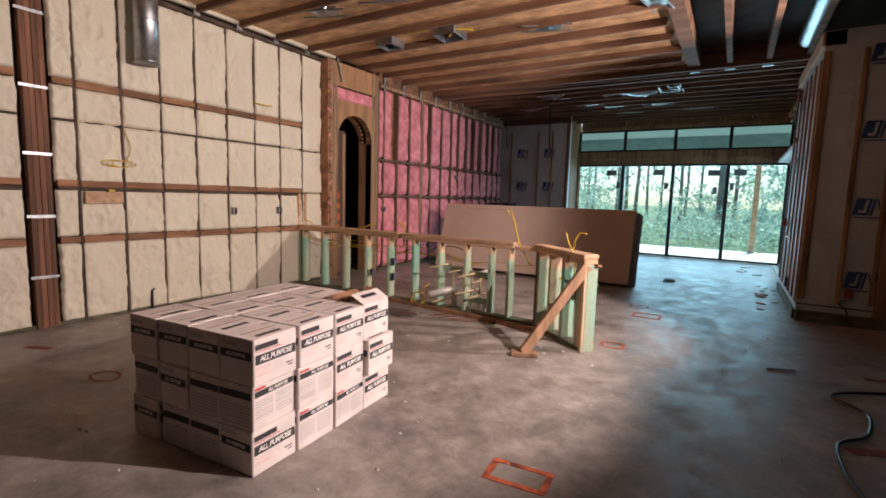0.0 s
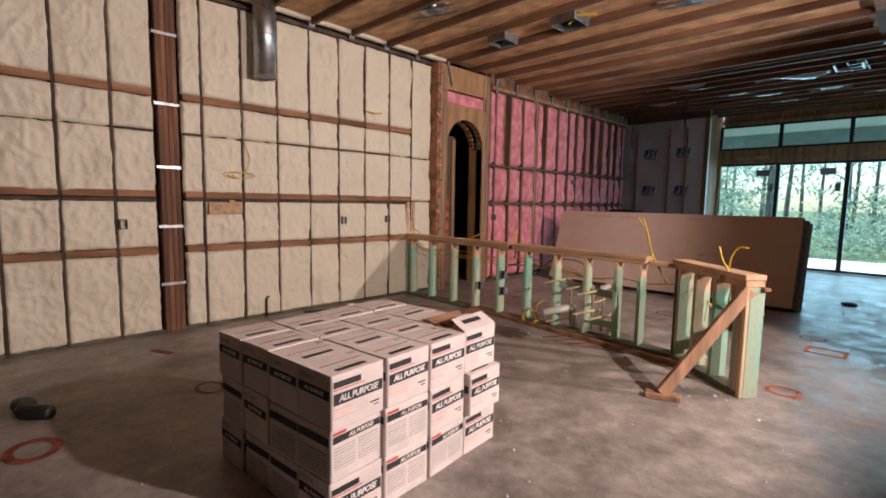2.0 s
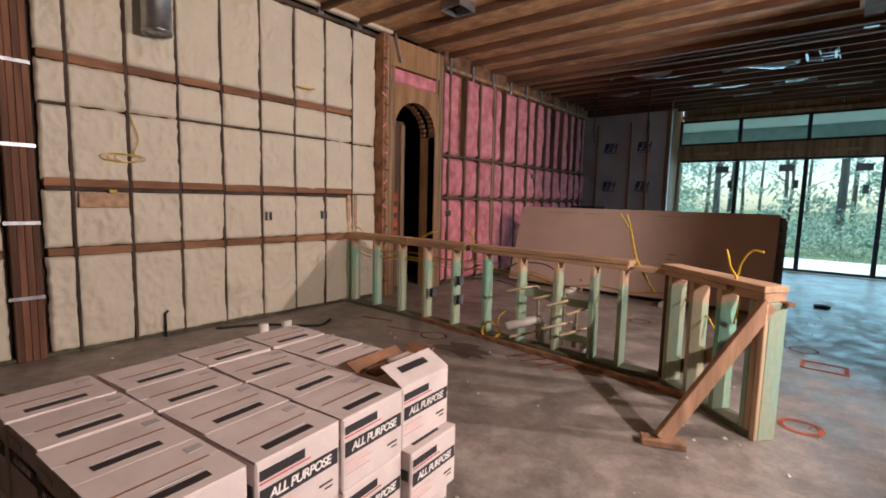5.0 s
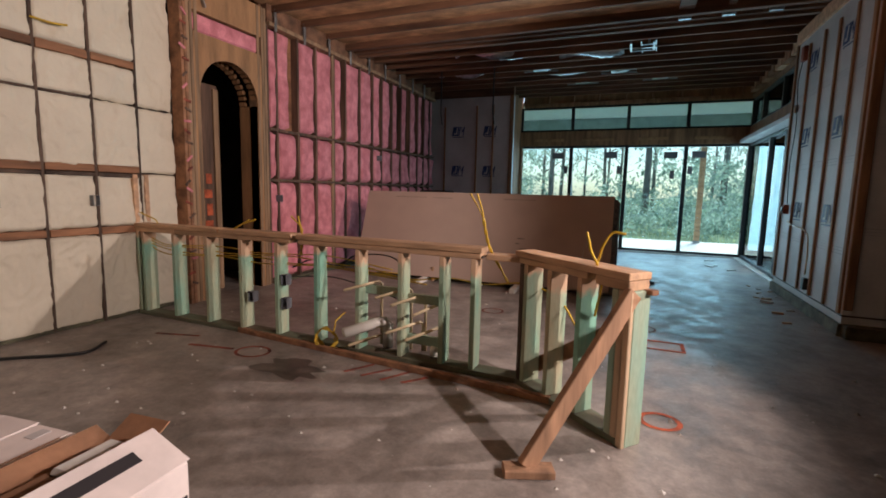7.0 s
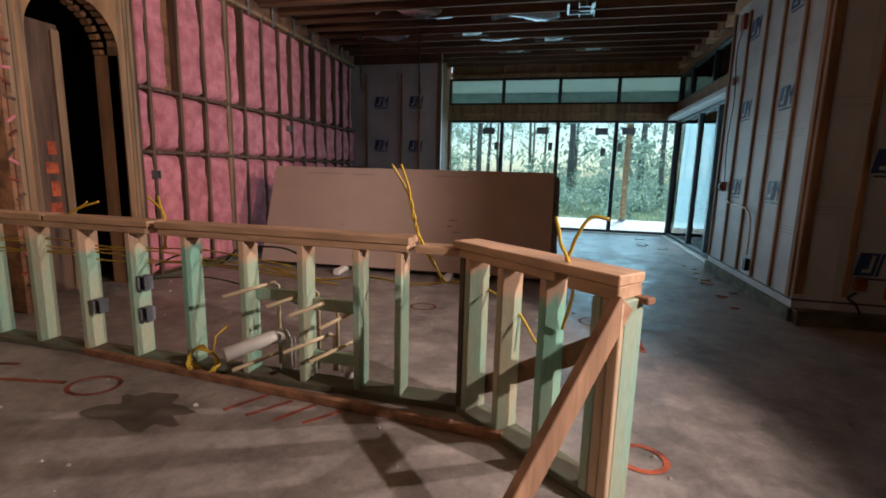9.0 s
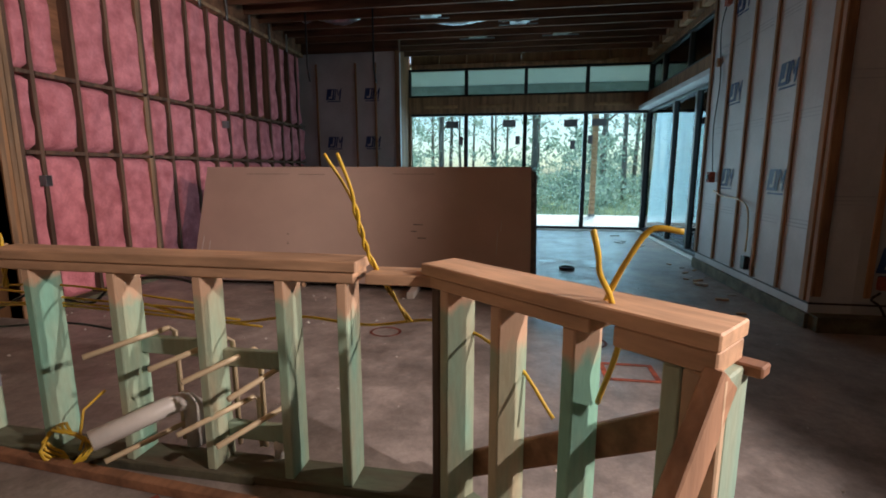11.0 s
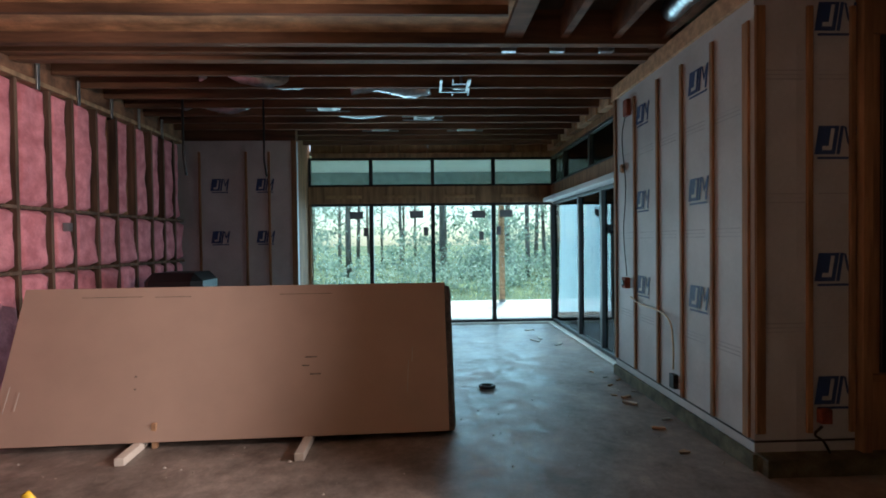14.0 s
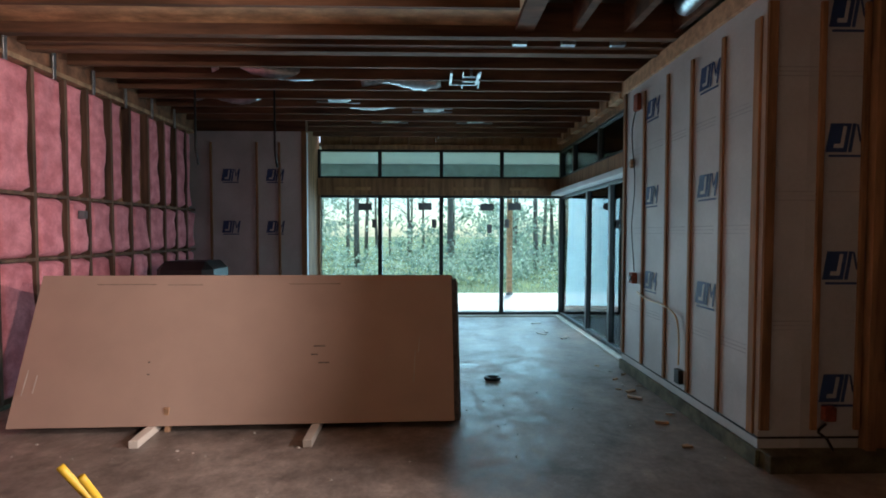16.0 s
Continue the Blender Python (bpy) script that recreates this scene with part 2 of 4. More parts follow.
def tube(points, r, sides=8, closed_ends=True):
    """A round tube along points."""
    bm = bmesh.new()
    pts = [Vector(p) for p in points]
    rings = []
    up = Vector((0.31, 0.17, 0.93)).normalized()
    for i, p in enumerate(pts):
        d = (pts[min(i + 1, len(pts) - 1)] - pts[max(i - 1, 0)]).normalized()
        a = d.cross(up)
        if a.length < 0.05:
            a = d.cross(Vector((1, 0, 0)))
        a.normalize()
        b = d.cross(a)
        rr = r[i] if isinstance(r, (list, tuple)) else r
        rings.append([bm.verts.new(p + rr * (math.cos(k * math.tau / sides) * a + math.sin(k * math.tau / sides) * b)) for k in range(sides)])
    for q, s in zip(rings, rings[1:]):
        for k in range(sides):
            bm.faces.new((q[k], q[(k + 1) % sides], s[(k + 1) % sides], s[k]))
    if closed_ends:
        bm.faces.new(list(reversed(rings[0])))
        bm.faces.new(rings[-1])
    bmesh.ops.recalc_face_normals(bm, faces=bm.faces)
    for f in bm.faces:
        f.smooth = True
    return bm


def spline(ctrl, n=8):
    """Points on a smooth curve through ctrl."""
    p = [Vector(c) for c in ctrl]
    p = [2 * p[0] - p[1]] + p + [2 * p[-1] - p[-2]]
    out = []
    for i in range(1, len(p) - 2):
        for k in range(n):
            t = k / n
            a, b, c, d = p[i - 1], p[i], p[i + 1], p[i + 2]
            out.append(0.5 * (2 * b + (c - a) * t + (2 * a - 5 * b + 4 * c - d) * t * t + (3 * b - a - 3 * c + d) * t ** 3))
    return out + [p[-2]]


def mesh_of(name, bm, material):
    me = bpy.data.meshes.new(name)
    bm.to_mesh(me)
    bm.free()
    me.materials.append(material)
    return me


def part(name, bm, material, parent, label="", m=None):
    """One mesh object under a thing or a part. bm may be a mesh that is shared."""
    me = bm if isinstance(bm, bpy.types.Mesh) else mesh_of(name, bm, material)
    ob = new(name, me)
    ob.parent = parent
    if m is not None:
        ob.matrix_basis = m
    return tagged(ob, label)


def thing(name, label, category, at=(0, 0, 0), rz=0.0, group="", kind=""):
    ob = new(name)
    ob.empty_display_size = 0.1
    ob.matrix_basis = pose(*at, 0, 0, rz)
    return tagged(ob, label, category, group, kind)


def solid(name, bm, material, label="", category="", kind="", group=""):
    return tagged(new(name, mesh_of(name, bm, material)), label, category, group, kind)


def stuff(name, label, category, material, verts, faces):
    me = bpy.data.meshes.new(name)
    me.from_pydata(verts, [], faces)
    me.materials.append(material)
    return tagged(new(name, me), label, category, kind="stuff")


def text_mesh(body, size, material, spacing=0.9):
    c = bpy.data.curves.new("lettering", "FONT")
    c.body, c.size, c.align_x, c.align_y, c.space_character, c.shear = body, size, "CENTER", "CENTER", spacing, 0.15
    c.extrude, c.offset = 0.0006, size * 0.022
    ob = new("lettering_source", c)
    me = bpy.data.meshes.new_from_object(ob.evaluated_get(bpy.context.evaluated_depsgraph_get()))
    bpy.data.objects.remove(ob)
    me.materials.clear()
    me.materials.append(material)
    return me


# ---- plan ----
WX, PX = -5.32, -5.22          # foam wall face, pink wall face
CEIL, DECK = 3.43, 3.72        # underside of joists, of the deck
YB, XB = 11.7, -3.40          # wrapped wall left of the windows
WY, SX = 13.10, 1.26           # window planes
JX, JY, JE = 1.0, 7.04, 9.42   # wrapped wall on the right

# ---- setting ----
solid("floor", boxbm(-8.5, 5.2, -4.2, 13.2, -0.2, 0, bevel=0), CONCRETE, "bare grey concrete slab with stains", "floor", "structure")
bm = bmesh.new()
add_box(bm, -200, 200, -150, 250, -0.5, -0.22)
solid("ground", bm, GRASS, "green grassy ground outside the house", "ground", "structure")
solid("patio", boxbm(-6, 6.5, 13.2, 16.9, -0.21, -0.04, bevel=0.01), PATIO, "pale concrete porch slab outside", "patio", "structure")

# unseen outer shell that closes the place; its dark colour cuts bounce light
solid("wall_east", boxbm(5.0, 5.1, -4.2, 7.2, 0, 3.75, bevel=0), PAINTED_SHADE, "unseen closing wall, coloured dark to cut bounce light", "wall", "structure")
solid("wall_south", boxbm(-8.5, 5.2, -4.4, -4.2, 0, 3.75, bevel=0), PAINTED_SHADE, "unseen closing wall, coloured dark to cut bounce light", "wall", "structure")


# foam wall
foam = thing("wall_west", "stud wall filled with cream spray foam", "wall", kind="structure")
part("backing", boxbm(WX - 0.2, WX - 0.09, -4.2, 5.19, 0, 3.75, bevel=0), DARKWOOD, foam)
POST0, POST1 = 1.545, 1.725
studs_y = [1.17 - 0.406 * k for k in range(14)] + [1.95 + 0.408 * k for k in range(8)]
stud_me = mesh_of("stud", boxbm(-0.1, 0, -0.013, 0.013, 0, 3.43), DARKWOOD)
for y in studs_y:
    part("stud", stud_me, None, foam, m=pose(WX + 0.004 - 0.012 * random.random(), y, 0))
part("top_plate", boxbm(WX - 0.1, WX + 0.012, -4.2, 5.19, 3.39, 3.43), DARKWOOD, foam)
ZROW = [0.02, 0.84, 1.375, 2.01, 2.37, 3.39]


def foam_block(y0, y1, z0, z1, seed):
    """A bay of cured foam: a lumpy slab with rounded, uneven rims."""
    bm = bmesh.new()
    ny, nz = max(6, int((y1 - y0) / 0.014)), max(6, int((z1 - z0) / 0.018))
    g = []
    for i in range(ny + 1):
        col = []
        for j in range(nz + 1):
            u, v = i / ny, j / nz
            e = min(u, 1 - u) * (y1 - y0), min(v, 1 - v) * (z1 - z0)
            rim = min(1, e[0] / 0.011) ** 0.6 * min(1, e[1] / 0.011) ** 0.6
            y, z = y0 + u * (y1 - y0), z0 + v * (z1 - z0)
            big = noise.noise((y * 3.1 + seed, z * 2.7, seed * 0.7)) * 0.03
            fold = abs(noise.noise((y * 9 + seed * 3, z * 6.5, 4.2))) * 0.022
            curl = max(0.0, 1 - 2.6 * abs(noise.noise((y * 8 + seed, z * 7 + 2 * noise.noise((y * 4, z * 4, seed)), 9.1)))) ** 2 * 0.016
            fine = noise.noise((y * 26, z * 22, seed)) * 0.006 + curl * (0.5 + noise.noise((y * 3, z * 3, seed + 5)))
            w = 0.009 * noise.noise((z * 17 + seed, y * 9, 1.5))
            s = 0.010 * noise.noise((y * 17 + seed, z * 9, 7.5))
            col.append(bm.verts.new((WX - 0.040 + rim * (0.042 + big - fold + fine), y + (w if 0 < u < 1 or True else 0), z + s)))
        g.append(col)
    for i in range(ny):
        for j in range(nz):
            f = bm.faces.new((g[i][j], g[i + 1][j], g[i + 1][j + 1], g[i][j + 1]))
            f.smooth = True
    return bm


edges = sorted(studs_y + [POST0 - 0.03, POST1 + 0.03, 5.19, -4.2])
n = 0
for a, b in zip(edges, edges[1:]):
    if b < -1.2 or (POST0 - 0.05 < a < POST1 and b < POST1 + 0.05):
        continue
    rows = ZROW if b < 4.9 else [0.02, 1.37, 2.0, 3.39]
    for z0, z1 in zip(rows, rows[1:]):
        band = 0.035 if z0 in (0.84, 1.375, 2.37) else 0.004
        bandt = 0.035 if z1 in (0.84, 1.375, 2.37) else 0.004
        if b > 4.9:
            band = bandt = 0.008
        n += 1
        part("foam_block", foam_block(a + 0.003, b - 0.003, z0 + band, z1 - bandt, n * 1.37), FOAM, foam)
for a, b in zip(edges, edges[1:]):
    if b < -1.2 or (POST0 - 0.05 < a < POST1 and b < POST1 + 0.05) or b > 4.9:
        continue
    for z, h, mt in ((0.84, 0.033, REDWOOD), (1.40, 0.034, REDWOOD), (1.345, 0.018, DARKWOOD), (2.37, 0.033, REDWOOD), (2.01, 0.010, DARKWOOD)):
        if z == 2.01 and random.random() < 0.4:
            continue
        part("blocking", boxbm(WX - 0.08, WX + 0.004, a + 0.014, b - 0.014, z - h + random.uniform(-.006, .006), z + h), mt, foam)
part("sill_plate", boxbm(WX - 0.1, WX - 0.012, -4.2, 5.19, 0, 0.03), SILL, foam)
post = part("wall_post", boxbm(WX - 0.09, WX - 0.03, POST0, POST1, 0, 3.43), POSTWOOD, foam, "dark red-brown built-up timber post")
for k in range(4):
    y = POST0 + (POST1 - POST0) * k / 4
    part("ply_layer", boxbm(WX - 0.03, WX + 0.012 - 0.004 * (k % 2), y + 0.001, y + 0.0442, 0, 3.43), POSTWOOD, post)
for z in (0.50, 1.08, 1.665, 2.275, 2.94):
    part("metal_strap", boxbm(WX + 0.012, WX + 0.018, POST0 - 0.03, POST1 + 0.01, z - 0.015, z + 0.015, bevel=0.002), STEEL, post, "galvanised steel strap")
for y in (4.72, 4.83):
    part("short_stud", boxbm(WX - 0.05, WX + 0.014, y, y + 0.045, 0.9, 1.36), PINE, foam)
part("nailing_board", boxbm(WX - 0.05, WX + 0.034, 1.98, 2.33, 1.20, 1.32), PINE, foam, "yellow pine backing board")
for y in [-0.16 + 0.56 * k for k in range(10)]:
    part("hanger", boxbm(WX - 0.01, WX + 0.05, y - 0.05, y + 0.03, 3.40, 3.52), STEEL, foam, "steel joist hanger")

# arch bay
arch = thing("wall_arch", "timber framed wall with plywood round arch opening", "wall", kind="structure")
AX = PX + 0.01
AY0, AY1, AR = 5.43, 6.26, 0.415
AC, SP = (AY0 + AY1) / 2, 2.245
bm = bmesh.new()
ring = []
for k in range(25):
    a = math.pi * k / 24
    yi, zi = AC - AR * math.cos(a), SP + AR * math.sin(a)
    f = min((AC - AY0 + 0.07) / max(abs(math.cos(a)), 1e-4), (2.86 - SP) / max(math.sin(a), 1e-4))
    ring.append(((yi, zi), (AC - f * math.cos(a), SP + f * math.sin(a))))
ring = [((AY0, 0.0), (AY0 - 0.07, 0.0))] + ring + [((AY1, 0.0), (AY1 + 0.07, 0.0))]
rows = [[bm.verts.new((x, *p)) for p in (q[0], q[1])] for x in (AX, AX - 0.014) for q in ring]
h = len(ring)
for k in range(h - 1):
    a0, a1, b0, b1 = rows[k], rows[k + 1], rows[h + k], rows[h + k + 1]
    bm.faces.new((a0[0], a1[0], a1[1], a0[1]))
    bm.faces.new((b0[1], b1[1], b1[0], b0[0]))
    bm.faces.new((a0[0], b0[0], b1[0], a1[0]))
    bm.faces.new((a0[1], a1[1], b1[1], b0[1]))
bmesh.ops.recalc_face_normals(bm, faces=bm.faces)
part("arch_panel", bm, PLY, arch, "plywood arch template")
for x in (AX - 0.034, AX - 0.22):
    for k in range(20):
        a = math.pi * (k + 0.5) / 20
        part("arch_block", boxbm(-0.09, 0.0, -0.024, 0.024, 0, 0.05, m=pose(x, AC - (AR + 0.006) * math.cos(a), SP + (AR + 0.006) * math.sin(a), math.degrees(math.pi / 2 - a))), PLY, arch)
for y0, y1 in ((5.20, 5.235), (5.24, 5.275), (5.285, 5.325), (5.33, 5.365), (AY0 - 0.045, AY0 - 0.002), (AY1 + 0.002, AY1 + 0.045), (6.335, 6.375), (6.38, 6.42)):
    part("stud", boxbm(AX - 0.14, AX + 0.002 + 0.02 * (y0 < 5.28), y0, y1, 0, 3.43), REDWOOD if y0 < 5.28 else STUD, arch)
part("jamb_lining", boxbm(AX - 0.30, AX - 0.015, AY1 + 0.002, AY1 + 0.03, 0, SP), PLY, arch)
part("jamb_lining", boxbm(AX - 0.30, AX - 0.015, AY0 - 0.03, AY0 - 0.002, 0, SP), PLY, arch)
part("batt", boxbm(AX - 0.1, AX - 0.01, AY0 - 0.07, AY1 + 0.06, 2.865, 3.05, bevel=0.02), PINK, arch, "strip of pink insulation")
part("header", boxbm(AX - 0.1, AX - 0.004, AY0 - 0.08, AY1 + 0.08, 3.07, 3.43), PLY, arch)
for k in range(26):
    z = 0.25 + 0.12 * k + random.uniform(-.04, .04)
    part("paper_shred", boxbm(0, 0.012, -0.04, 0.04, -0.012, 0.012, m=pose(AX + 0.022, random.uniform(5.21, 5.26), z, random.uniform(-50, 50), 0, random.uniform(-15, 15)), bevel=0.003), (PINKSTUD, REDPAINT, PINK)[k % 3], arch)
hall = thing("wall_hall", "framed hallway behind the arch, walls coloured dark for shade", "wall", kind="structure")
# these walls are coloured dark to stand for the hallway's lack of light
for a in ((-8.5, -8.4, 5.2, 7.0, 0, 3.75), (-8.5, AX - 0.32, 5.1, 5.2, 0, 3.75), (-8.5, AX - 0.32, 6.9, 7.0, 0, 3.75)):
    part("wall_panel", boxbm(*a, bevel=0), PAINTED_SHADE, hall)
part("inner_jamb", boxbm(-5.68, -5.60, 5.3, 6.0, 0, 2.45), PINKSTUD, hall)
part("inner_jamb", boxbm(-5.599, -5.57, 5.92, 5.995, 0, 2.4), STUD, hall)
for k, (z, h) in enumerate(((1.35, 0.12), (1.17, 0.1), (0.98, 0.14), (0.8, 0.1))):
    part("paint_mark", boxbm(-5.598, -5.594, 5.80 - 0.03 * (k % 2), 5.88, z - h / 2, z + h / 2, bevel=0), ORANGE, hall)

# pink wall
pink = thing("wall_pink", "stud wall filled with pink insulation batts", "wall", kind="structure")
part("backing", boxbm(PX - 0.3, PX - 0.1, 6.425, YB + 0.2, 0, 3.75, bevel=0), REDWOOD, pink)
py = [6.44, 6.603, 7.017, 7.408, 7.846, 8.156, 8.577, 8.991, 9.313, 9.698, 10.062, 10.446, 10.83, 11.143, 11.434]
pst = mesh_of("stud", boxbm(-0.12, 0, -0.019, 0.019, 0, 3.25), PINKSTUD)
for y in py:
    part("stud", pst, None, pink, m=pose(PX + 0.006, y, 0))
part("stud", mesh_of("stud", boxbm(-0.12, 0, -0.024, 0.024, 0, 3.25), STUD), None, pink, m=pose(PX + 0.012, py[4] - 0.045, 0))
part("top_plate", boxbm(PX - 0.1, PX + 0.035, 6.46, YB, 3.25, 3.30), STUD, pink)
part("rim_board", boxbm(PX - 0.1, PX - 0.005, 6.46, YB, 3.30, 3.72), JOIST, pink)
part("sill_plate", boxbm(PX - 0.1, PX + 0.03, 6.46, YB, 0, 0.04), SILL, pink)


def batt(w, h, seed):
    bm = bmesh.new()
    ny, nz = 14, max(10, int(h / 0.045))
    g = []
    for i in range(ny + 1):
        col = []
        for j in range(nz + 1):
            u, v = i / ny, j / nz
            rim = min(1, 12 * min(u, 1 - u)) ** 0.5 * min(1, 22 * min(v, 1 - v) * h) ** 0.5
            y, z = (u - 0.5) * w, v * h
            x = -0.09 + rim * (0.092 + 0.03 * noise.noise((y * 5 + seed, z * 3.2, seed)) + 0.01 * noise.noise((y * 15, z * 12, seed * 2)))
            col.append(bm.verts.new((x, y * (1 + 0.05 * noise.noise((seed, z * 6, 1))) + 0.012 * noise.noise((seed * 3, z * 4, 2)), z)))
        g.append(col)
    for i in range(ny):
        for j in range(nz):
            bm.faces.new((g[i][j], g[i + 1][j], g[i + 1][j + 1], g[i][j + 1])).smooth = True
    return bm


for i, y in enumerate(py):
    y1 = py[i + 1] if i + 1 < len(py) else YB
    if y1 - y < 0.1:
        continue
    for j, (z0, z1) in enumerate(((0.05, 1.335), (1.375, 1.98), (2.02, 3.25))):
        narrow = (random.choice((0.02, 0.07, 0.12, 0.16)) if y1 - y > 0.25 else 0.0) if j == 2 else random.uniform(0, 0.03)
        part("batt", batt(y1 - y - 0.036 - narrow, z1 - z0, i * 3 + j + 0.5), PINK, pink, m=pose(PX, (y + y1) / 2 - narrow / 2, z0))
    for z in (1.355, 2.0):
        part("blocking", boxbm(PX - 0.09, PX + 0.012, y + 0.021, y1 - 0.021, z - 0.018, z + 0.018), PINKSTUD, pink)

# wrapped wall left of the windows
wrap_l = thing("wall_north", "wall covered in grey house wrap with battens", "wall", kind="structure")
part("rim_board", boxbm(-5.7, XB, YB + 0.03, YB + 0.15, 3.30, 3.72), JOIST, wrap_l)
part("wrap", boxbm(-5.7, XB, YB, YB + 0.15, 0, 3.30, bevel=0), PAPER, wrap_l)
part("return_wall", boxbm(XB - 0.25, XB - 0.13, YB + 0.15, WY + 0.1, 0, 3.7, bevel=0), BATTEN, wrap_l)
for x in (-4.95, -4.20, -3.83):
    part("batten", boxbm(x - 0.02, x + 0.02, YB - 0.022, YB, 0.25, 3.12), BATTEN, wrap_l)
part("edge_trim", boxbm(XB - 0.07, XB + 0.02, YB - 0.012, YB, 0, 3.30), BATTEN, wrap_l)


def flat(quads, z0=0.0, z1=0.002):
    """Thin printed quads in the local xy plane."""
    bm = bmesh.new()
    for q in quads:
        lo, hi = [bm.verts.new((x, y, z0)) for x, y in q], [bm.verts.new((x, y, z1)) for x, y in q]
        bm.faces.new(hi)
        for i in range(4):
            bm.faces.new((lo[i], lo[(i + 1) % 4], hi[(i + 1) % 4], hi[i]))
    bmesh.ops.recalc_face_normals(bm, faces=bm.faces)
    return bm


def logo(parent, m, s=0.24):
    """A printed mark: a slanted dark block with a pale hook, leaning bars beside it, and a line of small print."""
    k = 0.16
    def lean(x0, x1, y0, y1):
        return [((x0 + k * y0) * s, y0 * s), ((x1 + k * y0) * s, y0 * s), ((x1 + k * y1) * s, y1 * s), ((x0 + k * y1) * s, y1 * s)]
    b = part("printed_mark", flat([lean(-0.58, 0.03, -0.40, 0.42)]), BLUEINK, parent, "dark blue printed mark", m)
    part("pale_stroke", flat([lean(-0.20, -0.10, -0.16, 0.34), lean(-0.38, -0.10, -0.28, -0.16)], 0.002, 0.004), PAPER, b)
    part("printed_bar", flat([lean(0.07, 0.17, -0.40, 0.42), lean(0.47, 0.57, -0.40, 0.42),
                              [(x * s, y * s) for x, y in ((0.24, 0.40), (0.33, -0.06), (0.37, 0.06), (0.30, 0.40))],
                              [(x * s, y * s) for x, y in ((0.54, 0.40), (0.33, -0.06), (0.37, -0.12), (0.62, 0.40))]]), BLUEINK, parent, m=m)
    part("small_print", boxbm(-s * 0.55, s * 0.55, -s * 0.54, -s * 0.47, 0, 0.002, bevel=0), BLUEINK, parent, m=m)


for x in (-4.65, -3.92):
    for z in (2.58, 1.725):
        logo(wrap_l, pose(x + 0.02, YB - 0.003, z, 90, 0, 0))

# wrapped wall on the right: long face toward -x, short face toward -y
wrap_r = thing("wall_wrapped", "wall covered in grey house wrap with battens", "wall", kind="structure")
part("wrap", boxbm(JX, JX + 0.3, JY, JE, 0.05, 3.43, bevel=0), PAPER, wrap_r)
part("wrap", boxbm(JX + 0.3, 1.72, JY, JY + 0.2, 0.05, 3.43, bevel=0), PAPER, wrap_r)
part("sill_plate", boxbm(JX - 0.035, JX - 0.003, JY - 0.035, JE, 0, 0.12), SILL, wrap_r)
part("sill_plate", boxbm(JX - 0.001, 4.4, JY - 0.135, JY - 0.003, 0, 0.12), SILL, wrap_r)
part("top_plate", boxbm(JX - 0.03, JX + 0.2, JY, JE, 3.26, 3.42), PINE, wrap_r)
for y, w, z1 in ((8.88, 0.02, 3.15), (8.375, 0.02, 3.16), (7.945, 0.02, 3.14), (7.50, 0.02, 3.15), (7.105, 0.032, 3.12), (9.39, 0.03, 3.4)):
    part("batten", boxbm(JX - 0.022, JX, y - w, y + w, 0.205, z1), BATTEN, wrap_r)
for x, w in ((1.035, 0.035), (1.385, 0.022), (1.69, 0.02)):
    part("batten", boxbm(x - w, x + w, JY - 0.022, JY, 0.25, 3.2), BATTEN, wrap_r)
for y, zs in ((8.70, (2.92, 2.02, 1.13)), (7.70, (2.92, 2.02, 1.12))):
    for z in zs:
        logo(wrap_r, pose(JX - 0.003, y, z, 90, 0, -90), 0.23)
for z in (3.13, 2.28, 1.40, 0.54):
    logo(wrap_r, pose(1.58, JY - 0.003, z, 90, 0, 0), 0.24)
for y in (7.33, 7.76, 8.2, 8.63, 9.1):
    for z in (0.75, 1.62, 2.5):
        for q in range(3):
            part("faint_print", boxbm(JX - 0.002, JX, y - 0.15, y + 0.15, z + 0.03 * q, z + 0.03 * q + 0.008, bevel=0), FAINT, wrap_r)
for x in (1.22, 1.60):
    for z in (0.95, 1.85, 2.7):
        for q in range(3):
            part("faint_print", boxbm(x - 0.14, x + 0.14, JY - 0.002, JY, z + 0.03 * q, z + 0.03 * q + 0.008, bevel=0), FAINT, wrap_r)
part("wrap_edge", boxbm(JX - 0.004, JX, JY, JE, 0.185, 0.20, bevel=0), DARKCABLE, wrap_r, "dark lower edge of the wrap")
part("wrap_edge", boxbm(JX, 1.72, JY - 0.004, JY, 0.185, 0.20, bevel=0), DARKCABLE, wrap_r, "dark lower edge of the wrap")
east_wall = thing("wall_side", "unfinished wall beside a dark framed window", "wall", kind="structure")
# last panel is unseen, added to narrow the window and cut its skylight
for a in ((1.725, 1.795, JY - 0.06, JY + 0.1, 0, 3.43), (1.80, 1.865, JY - 0.035, JY + 0.1, 0.66, 3.0), (1.80, 4.4, JY - 0.02, JY + 0.1, 0, 0.60), (1.80, 4.4, JY - 0.05, JY + 0.1, 0.602, 0.658), (1.80, 4.4, JY - 0.05, JY + 0.1, 3.002, 3.75), (4.4, 5.0, JY - 0.1, JY + 0.1, 0, 3.75), (2.81, 4.398, JY - 0.1, JY + 0.1, 0.66, 3.0)):
    part("wall_panel", boxbm(*a, bevel=0.002), BATTEN, east_wall)


